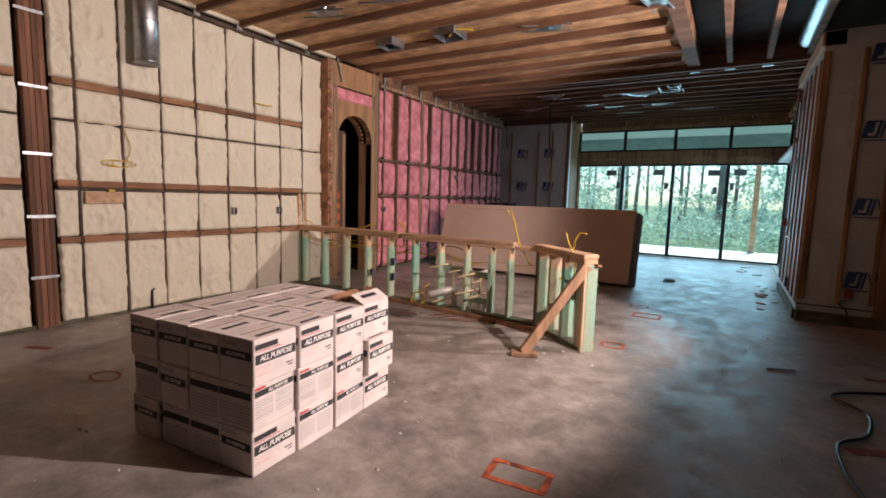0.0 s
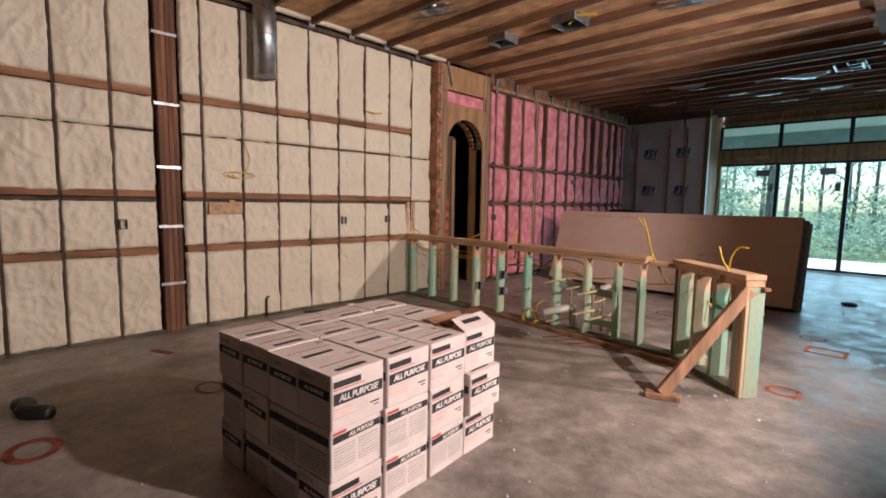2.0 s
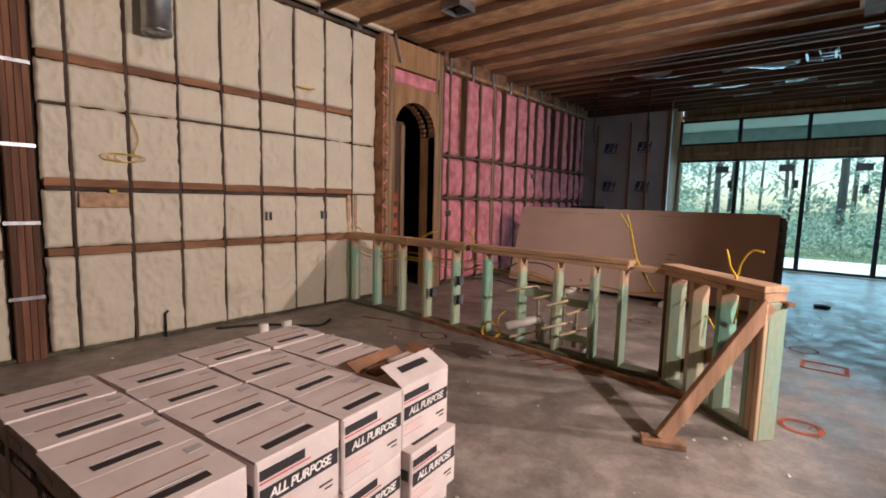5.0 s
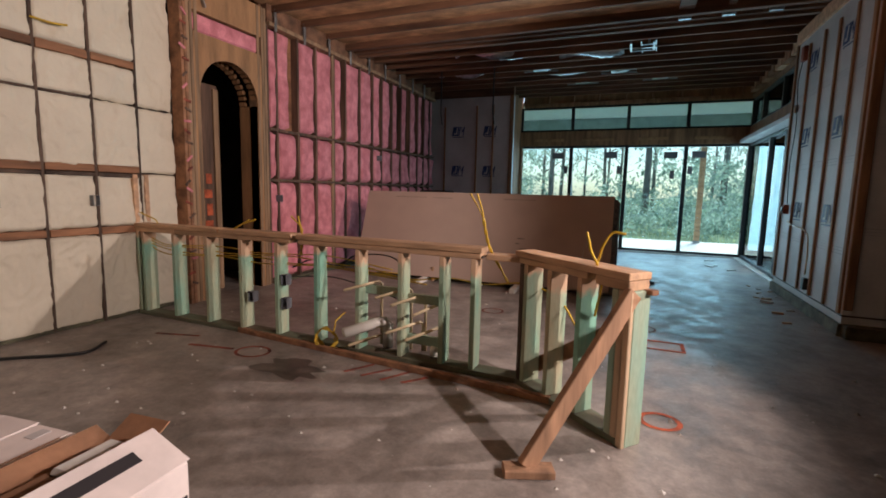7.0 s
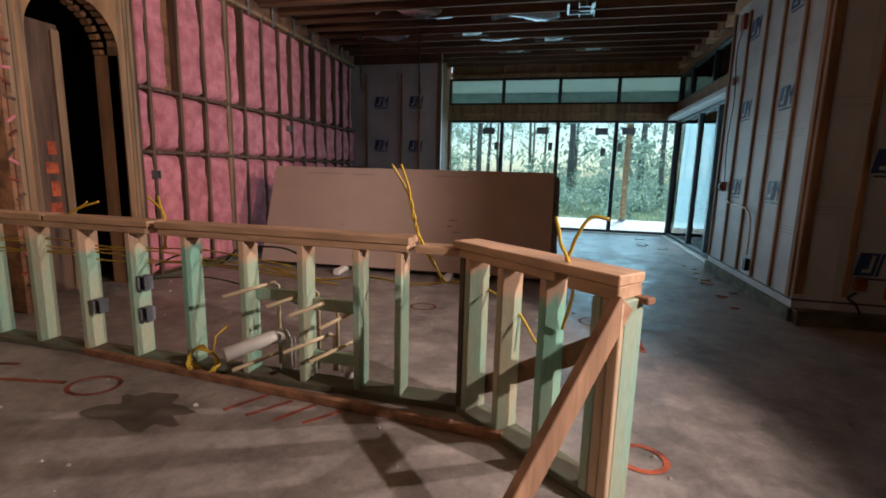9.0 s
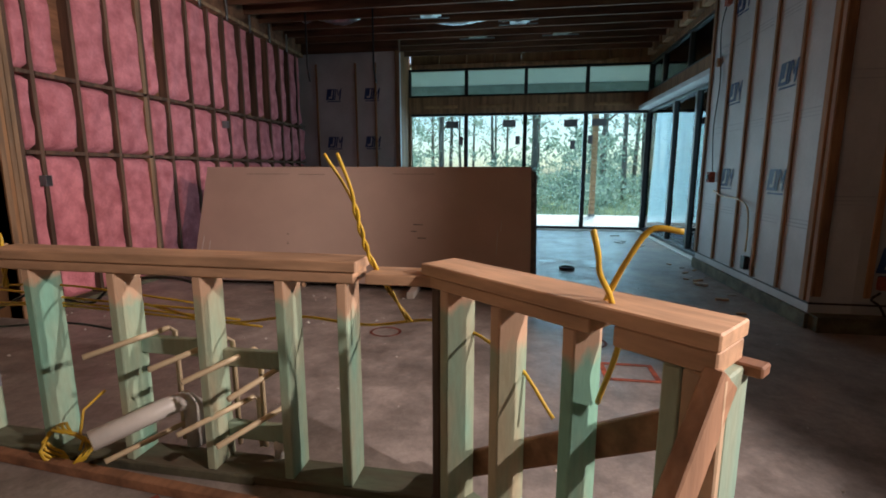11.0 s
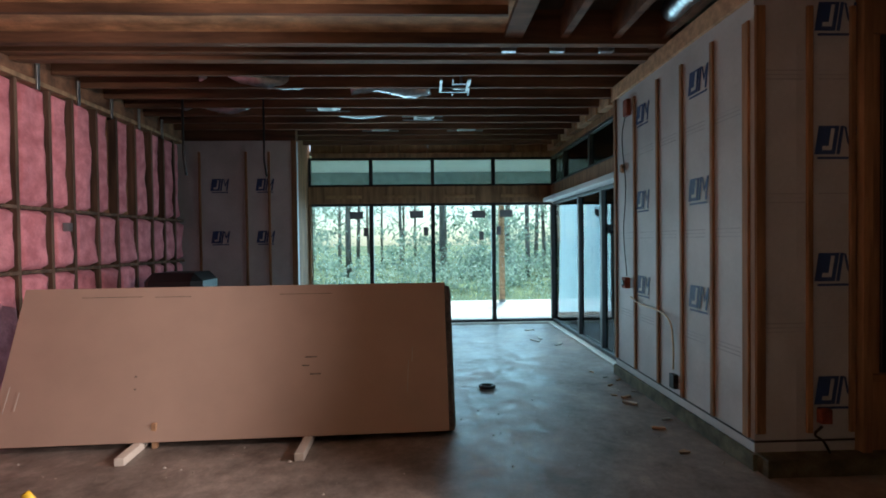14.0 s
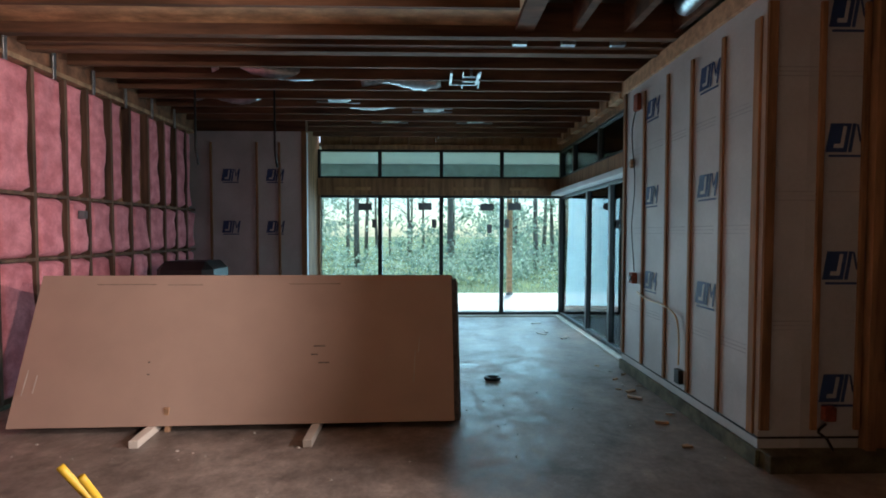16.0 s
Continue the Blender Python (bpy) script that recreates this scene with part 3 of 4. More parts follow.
# windows
def window(name, label, parent_pose, xs, z0, z1, fr=0.05, depth=0.09):
    """A row of framed panes along local x; xs are the frame lines."""
    w = thing(name, label, "window", kind="structure")
    w.matrix_basis = parent_pose
    for x in xs:
        part("mullion", boxbm(x - fr, x + fr, -depth / 2, depth / 2, z0 + fr * 1.2, z1 - fr * 1.2), BLACK, w)
    part("window_frame", boxbm(xs[0] - fr, xs[-1] + fr, -depth / 2, depth / 2, z0, z0 + fr * 1.2), BLACK, w)
    part("window_frame", boxbm(xs[0] - fr, xs[-1] + fr, -depth / 2, depth / 2, z1 - fr * 1.2, z1), BLACK, w)
    for a, b in zip(xs, xs[1:]):
        p = part("pane", boxbm(a + fr, b - fr, -0.003, 0.003, z0 + fr, z1 - fr, bevel=0), GLASS, w)
        p.visible_shadow = False
    return w


north_xs = [-3.52, -2.33, -1.13, 0.06, 1.24]
sl = window("window_1", "wide black framed sliding glass doors with paper stickers", pose(0, WY, 0), north_xs, 0.02, 2.36, 0.04)
for x, z in ((-2.62, 2.14), (-1.45, 2.15), (-0.23, 2.14), (0.31, 2.15)):
    part("sticker", boxbm(x - 0.13, x + 0.13, -0.02, -0.012, z - 0.07, z + 0.07, bevel=0), GREYBOX, sl, "dark paper sticker")
for x, z in ((-2.44, 1.85), (-1.27, 1.85), (-0.18, 1.75), (0.16, 1.85)):
    part("sticker", boxbm(x - 0.045, x + 0.045, -0.02, -0.012, z - 0.12, z + 0.05, bevel=0), GREYBOX, sl, "small paper sticker")
window("window_2", "black framed transom windows above the doors", pose(0, WY, 0), north_xs, 2.69, 3.25, 0.035)
side = pose(SX, WY, 0, 0, 0, -90)
window("window_3", "black framed sliding glass door on the corner", side, [0.0, 1.62, 2.62, 3.68], 0.02, 2.36, 0.04)
window("window_4", "black framed side transom windows", side, [0.0, 0.85, 2.15, 3.68], 2.69, 3.25, 0.035)
window("window_5", "tall black framed window", pose(0, JY, 0), [1.92, 2.75], 0.665, 2.995, 0.05)
hdr = thing("wall_header", "timber header framing round the corner windows", "wall", kind="structure")
part("header_beam", boxbm(XB - 0.12, 1.18, WY - 0.10, WY + 0.06, 2.362, 2.688), BATTEN, hdr)
part("header_beam", boxbm(1.18, SX + 0.06, JE, WY + 0.06, 2.437, 2.688), BATTEN, hdr)
part("header_beam", boxbm(XB - 0.06, 1.18, WY - 0.06, WY + 0.06, 3.252, 3.34), BATTEN, hdr)
part("header_beam", boxbm(1.20, SX + 0.06, JE, WY + 0.06, 3.252, 3.34), BATTEN, hdr)
part("soffit_board", boxbm(1.02, SX + 0.06, JE, WY - 0.1, 2.362, 2.435), PAPER, hdr, "pale underside board")
part("edge_stud", boxbm(XB - 0.12, XB - 0.08, WY - 0.09, WY + 0.06, 0, 2.39), BATTEN, hdr)
for k in range(9):
    x = -3.45 + k * 0.56
    part("cripple_block", boxbm(x + 0.011, x + 0.529, WY + 0.0, WY + 0.05, 3.35, 3.70), PLY, hdr)
    part("cripple_stud", boxbm(x - 0.03, x + 0.01, WY - 0.05, WY + 0.05, 3.35, 3.70), BATTEN, hdr)
for k in range(8):
    y = JE + 0.05 + k * 0.45
    part("cripple_block", boxbm(1.12, 1.3, y, y + 0.38, 3.36, 3.62), PINE if k % 2 else BATTEN, hdr)
for x, x1 in ((-3.2, -2.5), (-2.1, -1.4), (-0.9, -0.3), (0.2, 0.9)):
    part("shim_board", boxbm(x, x1, WY - 0.115, WY - 0.10, 2.46, 2.52), PLY, hdr)
part("track", boxbm(XB, 1.2, WY - 0.16, WY - 0.06, 0, 0.02), PVC, hdr, "pale floor track")
part("track", boxbm(1.10, 1.20, JE, WY - 0.17, 0, 0.02), PVC, hdr, "pale floor track")

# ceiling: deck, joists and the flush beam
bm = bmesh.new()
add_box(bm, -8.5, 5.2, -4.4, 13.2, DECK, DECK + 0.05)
# the deck's dark colour imitates the unlit void between the joists
solid("ceiling", bm, PAINTED_SHADE, "roof deck above open joists, shade painted into its colour", "ceiling", "structure")
LOW = 3.51
solid("ceiling_deck", boxbm(WX, -0.53, -4.2, 8.3, LOW, LOW + 0.02, bevel=0), OSB, "tan strand board sheets laid over the joists", "ceiling", "structure")
bm = bmesh.new()
y = -3.52
while y < 8.3:
    add_box(bm, WX, -0.58, y - 0.02, y + 0.02, CEIL + random.uniform(-.008, .008), LOW)
    if random.random() < 0.8:
        x = random.uniform(-4.8, -1.2)
        add_box(bm, x, x + random.uniform(0.5, 1.3), y + 0.021, y + 0.05, CEIL + 0.015, CEIL + 0.075)
    y += 0.56
y = 9.05
while y < 13.0:
    add_box(bm, PX, 1.15, y - 0.02, y + 0.02, CEIL, DECK)
    y += 0.406
for x, w in ((-0.45, 0.085), (0.02, 0.035), (0.50, 0.035), (0.95, 0.03), (1.6, 0.03), (2.2, 0.03), (2.8, 0.03), (3.4, 0.03), (4.0, 0.03)):
    add_box(bm, x - w, x + w, -4.2, 8.5 if x < 1 else 7.0, CEIL + 0.03, DECK)
for yy, h in ((8.46, 0.0), (8.56, 0.03), (8.66, 0.0), (8.20, 0.02)):
    add_box(bm, PX, 1.15, yy - 0.04, yy + 0.04, CEIL - h, DECK)
solid("ceiling_joists", bm, JOIST, "red-brown timber ceiling joists and beam", "joists", "structure")
bm = bmesh.new()
for k in range(11):
    y = -0.72 + 0.56 * k
    add_box(bm, WX, WX + random.uniform(0.07, 0.13), y + 0.03, y + 0.53, LOW - 0.05, LOW - 0.002, bevel=0.015)
solid("ceiling_foam", bm, FOAM, "cream foam packed at the ends of the joists", "foam", "structure")


# ---- cartons ----
BW, BD, BH = 0.234, 0.282, 0.229
T_BIG = text_mesh("ALL PURPOSE", 0.037, WHITEINK)
T_SMALL = text_mesh("ALL PURPOSE", 0.024, WHITEINK)
FRONT, SIDE, TOP = pose(BW / 2, 0, 0, 90, 0, 90), pose(0, -BD / 2, 0, 90, 0, 0), pose(0, 0, BH, 0, 0, 90)


def face_bars(parent, base, bars):
    """Printed bars on a face: name, x0, x1, y0, y1, ink, in the face's own metres."""
    for nm, x0, x1, y0, y1, ink in bars:
        part(nm, boxbm(x0, x1, y0, y1, 0.0, 0.0012, bevel=0), ink, parent, m=base)


def carton(kind, opened=False):
    c = thing("carton", "white joint compound carton with black and red print", "box", group="stacked cartons")
    part("body", boxbm(-BW / 2 + 0.001, BW / 2 - 0.001, -BD / 2 + 0.002, BD / 2 - 0.002, 0.0, BH - 0.003, bevel=0.005), CARTON, c)
    w = BD / 2 - 0.012
    if kind == 0:
        face_bars(c, FRONT, [("black_band", -w, w, 0.105, 0.152, INK), ("brand_shape", -w, 0.01, 0.176, 0.202, INK), ("red_underline", -w, 0.03, 0.166, 0.170, REDINK),
                             ("small_print", -w, -0.03, 0.085, 0.089, PALERED), ("small_print", -w, -0.01, 0.073, 0.077, PALERED), ("small_print", -w, -0.04, 0.061, 0.065, PALERED),
                             ("small_print", -w, -0.02, 0.049, 0.053, PALERED), ("weight_mark", 0.06, w - 0.02, 0.06, 0.066, INK), ("weight_mark", 0.08, w - 0.02, 0.045, 0.05, INK)])
        part("lettering", T_BIG, None, c, "white lettering", FRONT @ pose(0.0, 0.1285, 0.0014))
        face_bars(c, SIDE, [("black_band", -0.105, 0.105, 0.125, 0.165, INK), ("brand_shape", -0.10, 0.0, 0.185, 0.205, GREYINK)])
        part("lettering", T_SMALL, None, c, "white lettering", SIDE @ pose(0, 0.145, 0.0014))
    else:
        face_bars(c, FRONT, [("black_band", -w, w, 0.165, 0.195, INK), ("brand_shape", -w, -0.06, 0.20, 0.212, REDINK)]
                  + [("small_print", -w + 0.004 + (k % 2) * 0.13, -0.012 + (k % 2) * 0.13, 0.14 - 0.013 * (k // 2), 0.146 - 0.013 * (k // 2), GREYINK) for k in range(16)])
        part("lettering", T_SMALL, None, c, "white lettering", FRONT @ pose(0.02, 0.18, 0.0014))
        face_bars(c, SIDE, [("black_band", -0.105, 0.105, 0.155, 0.19, INK)] + [("small_print", -0.09, 0.09, 0.02 + 0.016 * k, 0.026 + 0.016 * k, GREYINK) for k in range(7)])
    if opened:
        part("flap", boxbm(-0.004, 0.0, -BD / 2, BD / 2, 0, 0.07, m=pose(-BW / 2 + 0.02, 0, BH - 0.004, 0, -62, 0), bevel=0.001), KRAFT, c, "torn brown flap")
        part("flap", boxbm(-0.06, 0.06, -0.004, 0.0, 0, 0.08, m=pose(-0.05, BD / 2 - 0.02, BH, -60, 0, 0), bevel=0.001), KRAFT, c, "torn brown flap")
        part("liner", boxbm(-BW / 2 + 0.03, -0.02, -BD / 2 + 0.02, BD / 2 - 0.02, BH - 0.003, BH + 0.018, bevel=0.008), KRAFT, c, "brown cardboard inside")
        part("liner", boxbm(-0.07, -0.01, -0.02, BD / 2 - 0.03, BH + 0.012, BH + 0.03, bevel=0.008), DEBRIS, c, "white plastic liner")
        lid = part("lid", boxbm(-0.115, 0.0, -BD / 2, BD / 2, -0.003, 0.0, bevel=0.001), CARTON, c, "raised white lid flap", pose(BW / 2, 0, BH, 0, 27, 0))
        part("top_band", boxbm(-0.085, -0.055, -0.085, 0.07, 0.0, 0.001, bevel=0), INK, lid)
    else:
        part("flap", boxbm(-BW / 2 + 0.002, -0.003, -BD / 2 + 0.002, BD / 2 - 0.002, BH - 0.003, BH - 0.0005, bevel=0.001), CARTON, c)
        part("flap", boxbm(0.0, BW / 2 - 0.002, -BD / 2 + 0.002, BD / 2 - 0.002, BH - 0.003, BH, bevel=0.001), CARTON, c)
        part("seam", boxbm(-0.006, 0.001, -BD / 2 + 0.03, BD / 2 - 0.03, BH - 0.0006, BH + 0.0006, bevel=0), KRAFT, c)
        face_bars(c, TOP, [("top_band", -0.085, 0.07, -0.085, -0.058, INK), ("top_print", -0.05, 0.07, -0.045, -0.040, GREYINK), ("glue_smudge", 0.085, 0.125, 0.05, 0.08, GREYINK)])
    return c


stack = pose(-1.595, 1.18, 0, 0, 0, 5.0)
protos = {}
for iz in range(3):
    for ix in range(4):
        for iy in range(4):
            k = 0 if iz == 2 or (iz == 1 and iy > 1) or (ix + iy + iz) % 3 == 0 else 1
            if ix == 0 and iz == 0 and iy == 3:
                k = 0
            op = iz == 2 and ix == 0 and iy == 3
            turn = random.uniform(-2.0, 2.0)
            dx = random.uniform(-0.012, 0.012) + (0.03 if ix == 0 and iy == 3 and iz == 1 else 0) - (0.03 if ix == 0 and iz < 2 and iy == 0 else 0)
            m = stack @ pose(-BW / 2 - ix * (BW + 0.006) + dx, BD / 2 + iy * (BD + 0.007) + random.uniform(-.004, .004), iz * BH, 0, 0, turn)
            if (k, op) in protos:
                copy_thing(protos[(k, op)], m)
            else:
                protos[(k, op)] = carton(k, op)
                protos[(k, op)].matrix_basis = m

# ---- half-height framed wall ----
PT = 0.897
pony = thing("half_wall", "unfinished half-height stud wall with pine top plates", "wall frame", (-5.318, 4.715, 0), -1.3)


def segs(parent, name, ranges, y0, y1, z0, z1, mt, m=None):
    for a, b in ranges:
        part(name, boxbm(a, b, y0, y1, z0, z1, bevel=0.004), mt, parent, m=m)


X0 = -5.318
segs(pony, "top_plate", [(0.0, 1.09), (1.115, 1.92), (1.97, 3.54)], -0.012, 0.135, PT - 0.038, PT, PINE)
segs(pony, "top_plate", [(0.0, 0.55), (0.555, 1.9), (1.99, 3.53), (3.57, 3.80)], -0.005, 0.13, PT - 0.078, PT - 0.040, PINE)
part("bottom_plate", boxbm(0, 3.80, -0.005, 0.135, 0, 0.038), PLATE, pony)
stud_g = mesh_of("stud", boxbm(-0.019, 0.019, 0.0, 0.13, 0.039, PT - 0.079), TREATED)
for k, x in enumerate((0.022, 0.10, 0.52, 0.945, 1.352, 1.75, 2.155, 2.545, 2.915, 3.245, 3.48)):
    part("stud", stud_g, None, pony, m=pose(x, 0, 0))
for x0, x1, z in ((2.565, 2.9, 0.50), (2.935, 3.225, 0.47), (2.935, 3.225, 0.16)):
    part("blocking", boxbm(x0, x1, 0.09, 0.125, z - 0.035, z + 0.035), GREENWOOD, pony)
part("stained_board", boxbm(2.2, 3.1, -0.011, -0.006, 0.0, 0.036), SILL, pony)
leg = part("angled_leg", boxbm(0.0, 0.875, 0.0, 0.14, 0.0, 0.038), PLATE, pony, "short angled return of the wall", m=pose(3.80, 0, 0, 0, 0, -39.0))
part("top_plate", boxbm(-0.04, 0.885, -0.012, 0.145, PT - 0.038, PT), PINE, leg)
part("top_plate", boxbm(-0.03, 0.60, -0.005, 0.14, PT - 0.078, PT - 0.040), PINE, leg)
part("top_plate", boxbm(0.66, 0.88, -0.005, 0.14, PT - 0.090, PT - 0.040), PINE, leg)
for x, mt in ((0.02, DARKWOOD), (0.062, GREENWOOD), (0.29, GREENWOOD), (0.54, GREENWOOD)):
    part("stud", stud_g if mt is GREENWOOD else mesh_of("stud", boxbm(-0.019, 0.019, 0.0, 0.13, 0.039, PT - 0.079), mt), None, leg, m=pose(x, 0, 0))
for x0, mt in ((0.775, GREENWOOD), (0.816, PINEV)):
    part("end_post", boxbm(x0, x0 + 0.039, -0.004, 0.135, 0.039 if x0 < 0.85 else 0.0, PT - 0.091), mt, leg)
part("end_post", boxbm(0.857, 0.896, -0.004, 0.022, 0.0, PT - 0.091), PINEV, leg)
part("end_post", boxbm(0.857, 0.896, 0.0225, 0.135, 0.0, PT - 0.091), GREENWOOD, leg)
part("back_brace", boxbm(-0.05, 1.0, 0.142, 0.175, -0.045, 0.045, m=pose(0.0, 0, 0.10, 0, -33, 0)), REDWOOD, leg, "dark diagonal board")
part("splinter", boxbm(0.86, 0.93, 0.10, 0.15, PT - 0.11, PT - 0.085, m=None), REDWOOD, leg)
brace = thing("brace", "diagonal pine brace nailed to the half wall", "brace")
foot, head = Vector((-1.235, 3.66, 0.03)), Vector((-0.83, 4.085, 0.80))
d = (head - foot).normalized()
sidev = Vector((0.72, -0.69, 0)).normalized()
nrm = d.cross(sidev).normalized()
M = Matrix((sidev, nrm, d)).transposed().to_4x4()
M.translation = foot
part("board", boxbm(-0.02, 0.02, -0.045, 0.045, 0.0, (head - foot).length, m=M), BRACEWOOD, brace)
part("foot_block", boxbm(-0.11, 0.12, -0.045, 0.045, 0, 0.038, m=pose(-1.225, 3.65, 0, 0, 0, 22)), BRACEWOOD, brace, "short scrap of pine on the floor")

lum = thing("floor_board", "long red-brown board lying on the concrete", "board", (-4.0, 4.69, 0), -5.5)
part("board", boxbm(0, 2.76, -0.02, 0.02, 0, 0.045), REDWOOD, lum)


def wire(name, label, ctrl, r=0.006, mt=YELLOW, n=7):
    return solid(name, tube(spline(ctrl, n), r, 6), mt, label, "cable")


def twisted(name, label, ctrl, r=0.0058, turns=4):
    w = thing(name, label, "cable")
    base = spline(ctrl, 14)
    for ph in (0, math.pi):
        pts = []
        for i, p in enumerate(base):
            f = i / (len(base) - 1)
            op = r * 1.1 + (0.032 * max(0, f - 0.72) / 0.28)
            a = ph + turns * math.tau * f * (1 if f < 0.72 else 0) + (turns * math.tau * 0.72 if f >= 0.72 else 0)
            pts.append(p + Vector((math.cos(a) * op, math.sin(a) * op * 0.6, 0)))
        part("strand", tube(pts, r, 6), YELLOW, w)
    return w


twisted("yellow_cable", "twisted yellow electrical cable rising above the half wall", [(-1.62, 4.74, 0.66), (-1.74, 4.70, 0.88), (-1.76, 4.64, 1.0), (-1.775, 4.59, 1.13), (-1.82, 4.545, 1.257)])
wire("yellow_cable", "yellow electrical cable looped over the angled wall", [(-1.02, 4.33, 0.60), (-0.99, 4.26, 0.80), (-1.02, 4.24, 0.91), (-1.05, 4.22, 0.97), (-1.06, 4.20, 1.02), (-1.074, 4.196, 1.075)], 0.007)
wire("yellow_cable", "yellow electrical cable curling over the angled wall", [(-1.03, 4.27, 0.88), (-1.01, 4.26, 0.94), (-0.995, 4.22, 1.0), (-0.95, 4.21, 1.075), (-0.885, 4.20, 1.074)], 0.007)
twisted("yellow_cable", "yellow electrical cable sticking up from the half wall", [(-4.16, 4.76, 0.86), (-4.02, 4.74, 0.93), (-3.86, 4.73, 0.99)], 0.006, 3)
twisted("yellow_cable", "yellow electrical cable sticking up beside the post", [(-3.36, 4.74, 0.72), (-3.35, 4.74, 0.92), (-3.42, 4.74, 1.04)], 0.006, 3)
wire("yellow_cable", "yellow cable tail on the half wall", [(-5.1, 4.80, 0.86), (-5.08, 4.76, 0.93), (-5.17, 4.74, 0.97), (-5.24, 4.72, 1.0)])
for k, z in enumerate((0.72, 0.69, 0.655, 0.63)):
    wire("yellow_cable", "yellow cable run through the studs", [(-5.25, 4.80, z + 0.05)] + [(-5.0 + 0.38 * i, 4.79, z + 0.012 * ((i + k) % 3) - 0.02) for i in range(6)] + [(-2.6 + 0.1 * k, 4.9, z - 0.08)], 0.005)
wire("yellow_cable", "yellow cable run through the studs", [(-2.75, 4.79, 0.66), (-2.4, 4.79, 0.60), (-2.08, 4.79, 0.64), (-1.8, 4.79, 0.62), (-1.5, 4.76, 0.66), (-1.25, 4.55, 0.62), (-1.12, 4.45, 0.48)], 0.006)
wire("black_cable", "black cable looping through the studs", [(-3.5, 4.80, 0.60), (-3.3, 4.82, 0.68), (-3.05, 4.82, 0.64), (-2.9, 4.83, 0.74), (-2.6, 4.83, 0.76), (-2.45, 4.83, 0.66), (-2.42, 4.80, 0.5)], 0.006, DARKCABLE)
wire("black_cable", "black cable through the studs", [(-3.5, 4.80, 0.52), (-3.1, 4.81, 0.55), (-2.7, 4.82, 0.48), (-2.4, 4.82, 0.40)], 0.005, DARKCABLE)
coil = [(-3.03 + 0.085 * (1 + 0.12 * math.sin(k * 0.9)) * math.cos(k * 0.42), 4.60 + 0.02 * math.sin(k * 1.3) + 0.0006 * k, 0.10 + 0.085 * math.sin(k * 0.42)) for k in range(62)]
solid("cable_coil", tube(coil + [(-2.97, 4.66, 0.24), (-2.92, 4.72, 0.30)], 0.006, 6), YELLOW, "coil of yellow cable leaning on the half wall", "cable")


def outlet_box(m, label="grey plastic electrical box"):
    b = thing("electrical_box", label, "outlet box")
    b.matrix_basis = m
    part("back", boxbm(-0.028, 0.028, 0.03, 0.034, -0.045, 0.045), GREYBOX, b)
    for a in ((-0.028, -0.024, -0.03, 0.03, -0.045, 0.045), (0.024, 0.028, -0.03, 0.03, -0.045, 0.045), (-0.024, 0.024, -0.03, 0.03, 0.041, 0.045), (-0.024, 0.024, -0.03, 0.03, -0.045, -0.041)):
        part("side", boxbm(*a, bevel=0.001), GREYBOX, b)
    return b


for x, z in ((-3.50, 0.51), (-3.50, 0.31), (-3.86, 0.33)):
    outlet_box(pose(x, 4.715, z))
for y, z in ((3.64, 1.11), (4.36, 1.115), (1.22, 1.11)):
    outlet_box(pose(WX + 0.012, y, z, 0, 0, 90), "small dark electrical box set in foam")
outlet_box(pose(PX + 0.05, 6.56, 1.12, 0, 0, 90), "small dark electrical box on pink wall")
outlet_box(pose(PX + 0.05, 9.14, 1.82, 0, 0, 90), "small dark electrical box on pink wall")


def pipe(name, label, ctrl, r, mt):
    return solid(name, tube(ctrl, r, 12), mt, label, "pipe")


pipe("drain_pipe", "white plastic drain pipe with elbow", [(-2.80, 4.52, 0.20), (-2.66, 4.72, 0.24), (-2.60, 4.79, 0.25), (-2.585, 4.81, 0.22), (-2.585, 4.81, 0.04)], 0.04, PVC)
for x, z, x2 in ((-2.66, 0.56, -2.82), (-2.40, 0.53, -2.55), (-2.28, 0.49, -2.42), (-2.30, 0.28, -2.46), (-2.16, 0.25, -2.30), (-2.62, 0.14, -2.78), (-2.14, 0.44, -2.24)):
    pipe("supply_pipe", "thin cream plastic supply pipe stub", [(x2, 4.55, z - 0.04), (x, 4.80, z), (x + 0.01, 4.82, z - 0.02), (x + 0.012, 4.82, 0.05)], 0.011, CPVC)
pipe("vent_pipe", "dark steel pipe standing in the half wall", [(-2.50, 4.82, 0.04), (-2.50, 4.82, 0.52)], 0.014, STEEL)
pipe("drain_stub", "white plastic drain stub", [(-2.18, 4.78, 0.04), (-2.18, 4.78, 0.09), (-2.15, 4.74, 0.12)], 0.03, PVC)

# ---- sheets of plasterboard on runners ----
dw = thing("plasterboard_stack", "leaning stack of brown-backed plasterboard sheets", "plasterboard", (-1.095, 7.69, 0.062), 1.9)
for k in range(20):
    o = random.uniform(-0.012, 0.012) + (0.05 if k > 6 else 0.0) + (0.03 if k > 13 else 0.0) if k else 0
    part("sheet", boxbm(-3.575 + o, o, k * 0.0165, k * 0.0165 + 0.0155, 0, 1.255 - 0.004 * (k % 3), m=pose(0, 0, 0.0, -19.5, 0, 0), bevel=0.003), BOARD if k == 0 else BOARDEDGE, dw)
for x0, x1, z, w in ((-3.1, -2.6, 1.17, 0.006), (-2.5, -2.2, 1.165, 0.006), (-1.45, -1.0, 1.17, 0.006)):
    part("faint_print", boxbm(x0, x1, -0.001, 0.0, z, z + w, m=pose(0, 0, 0, -19.5, 0, 0), bevel=0), BOARDEDGE, dw)
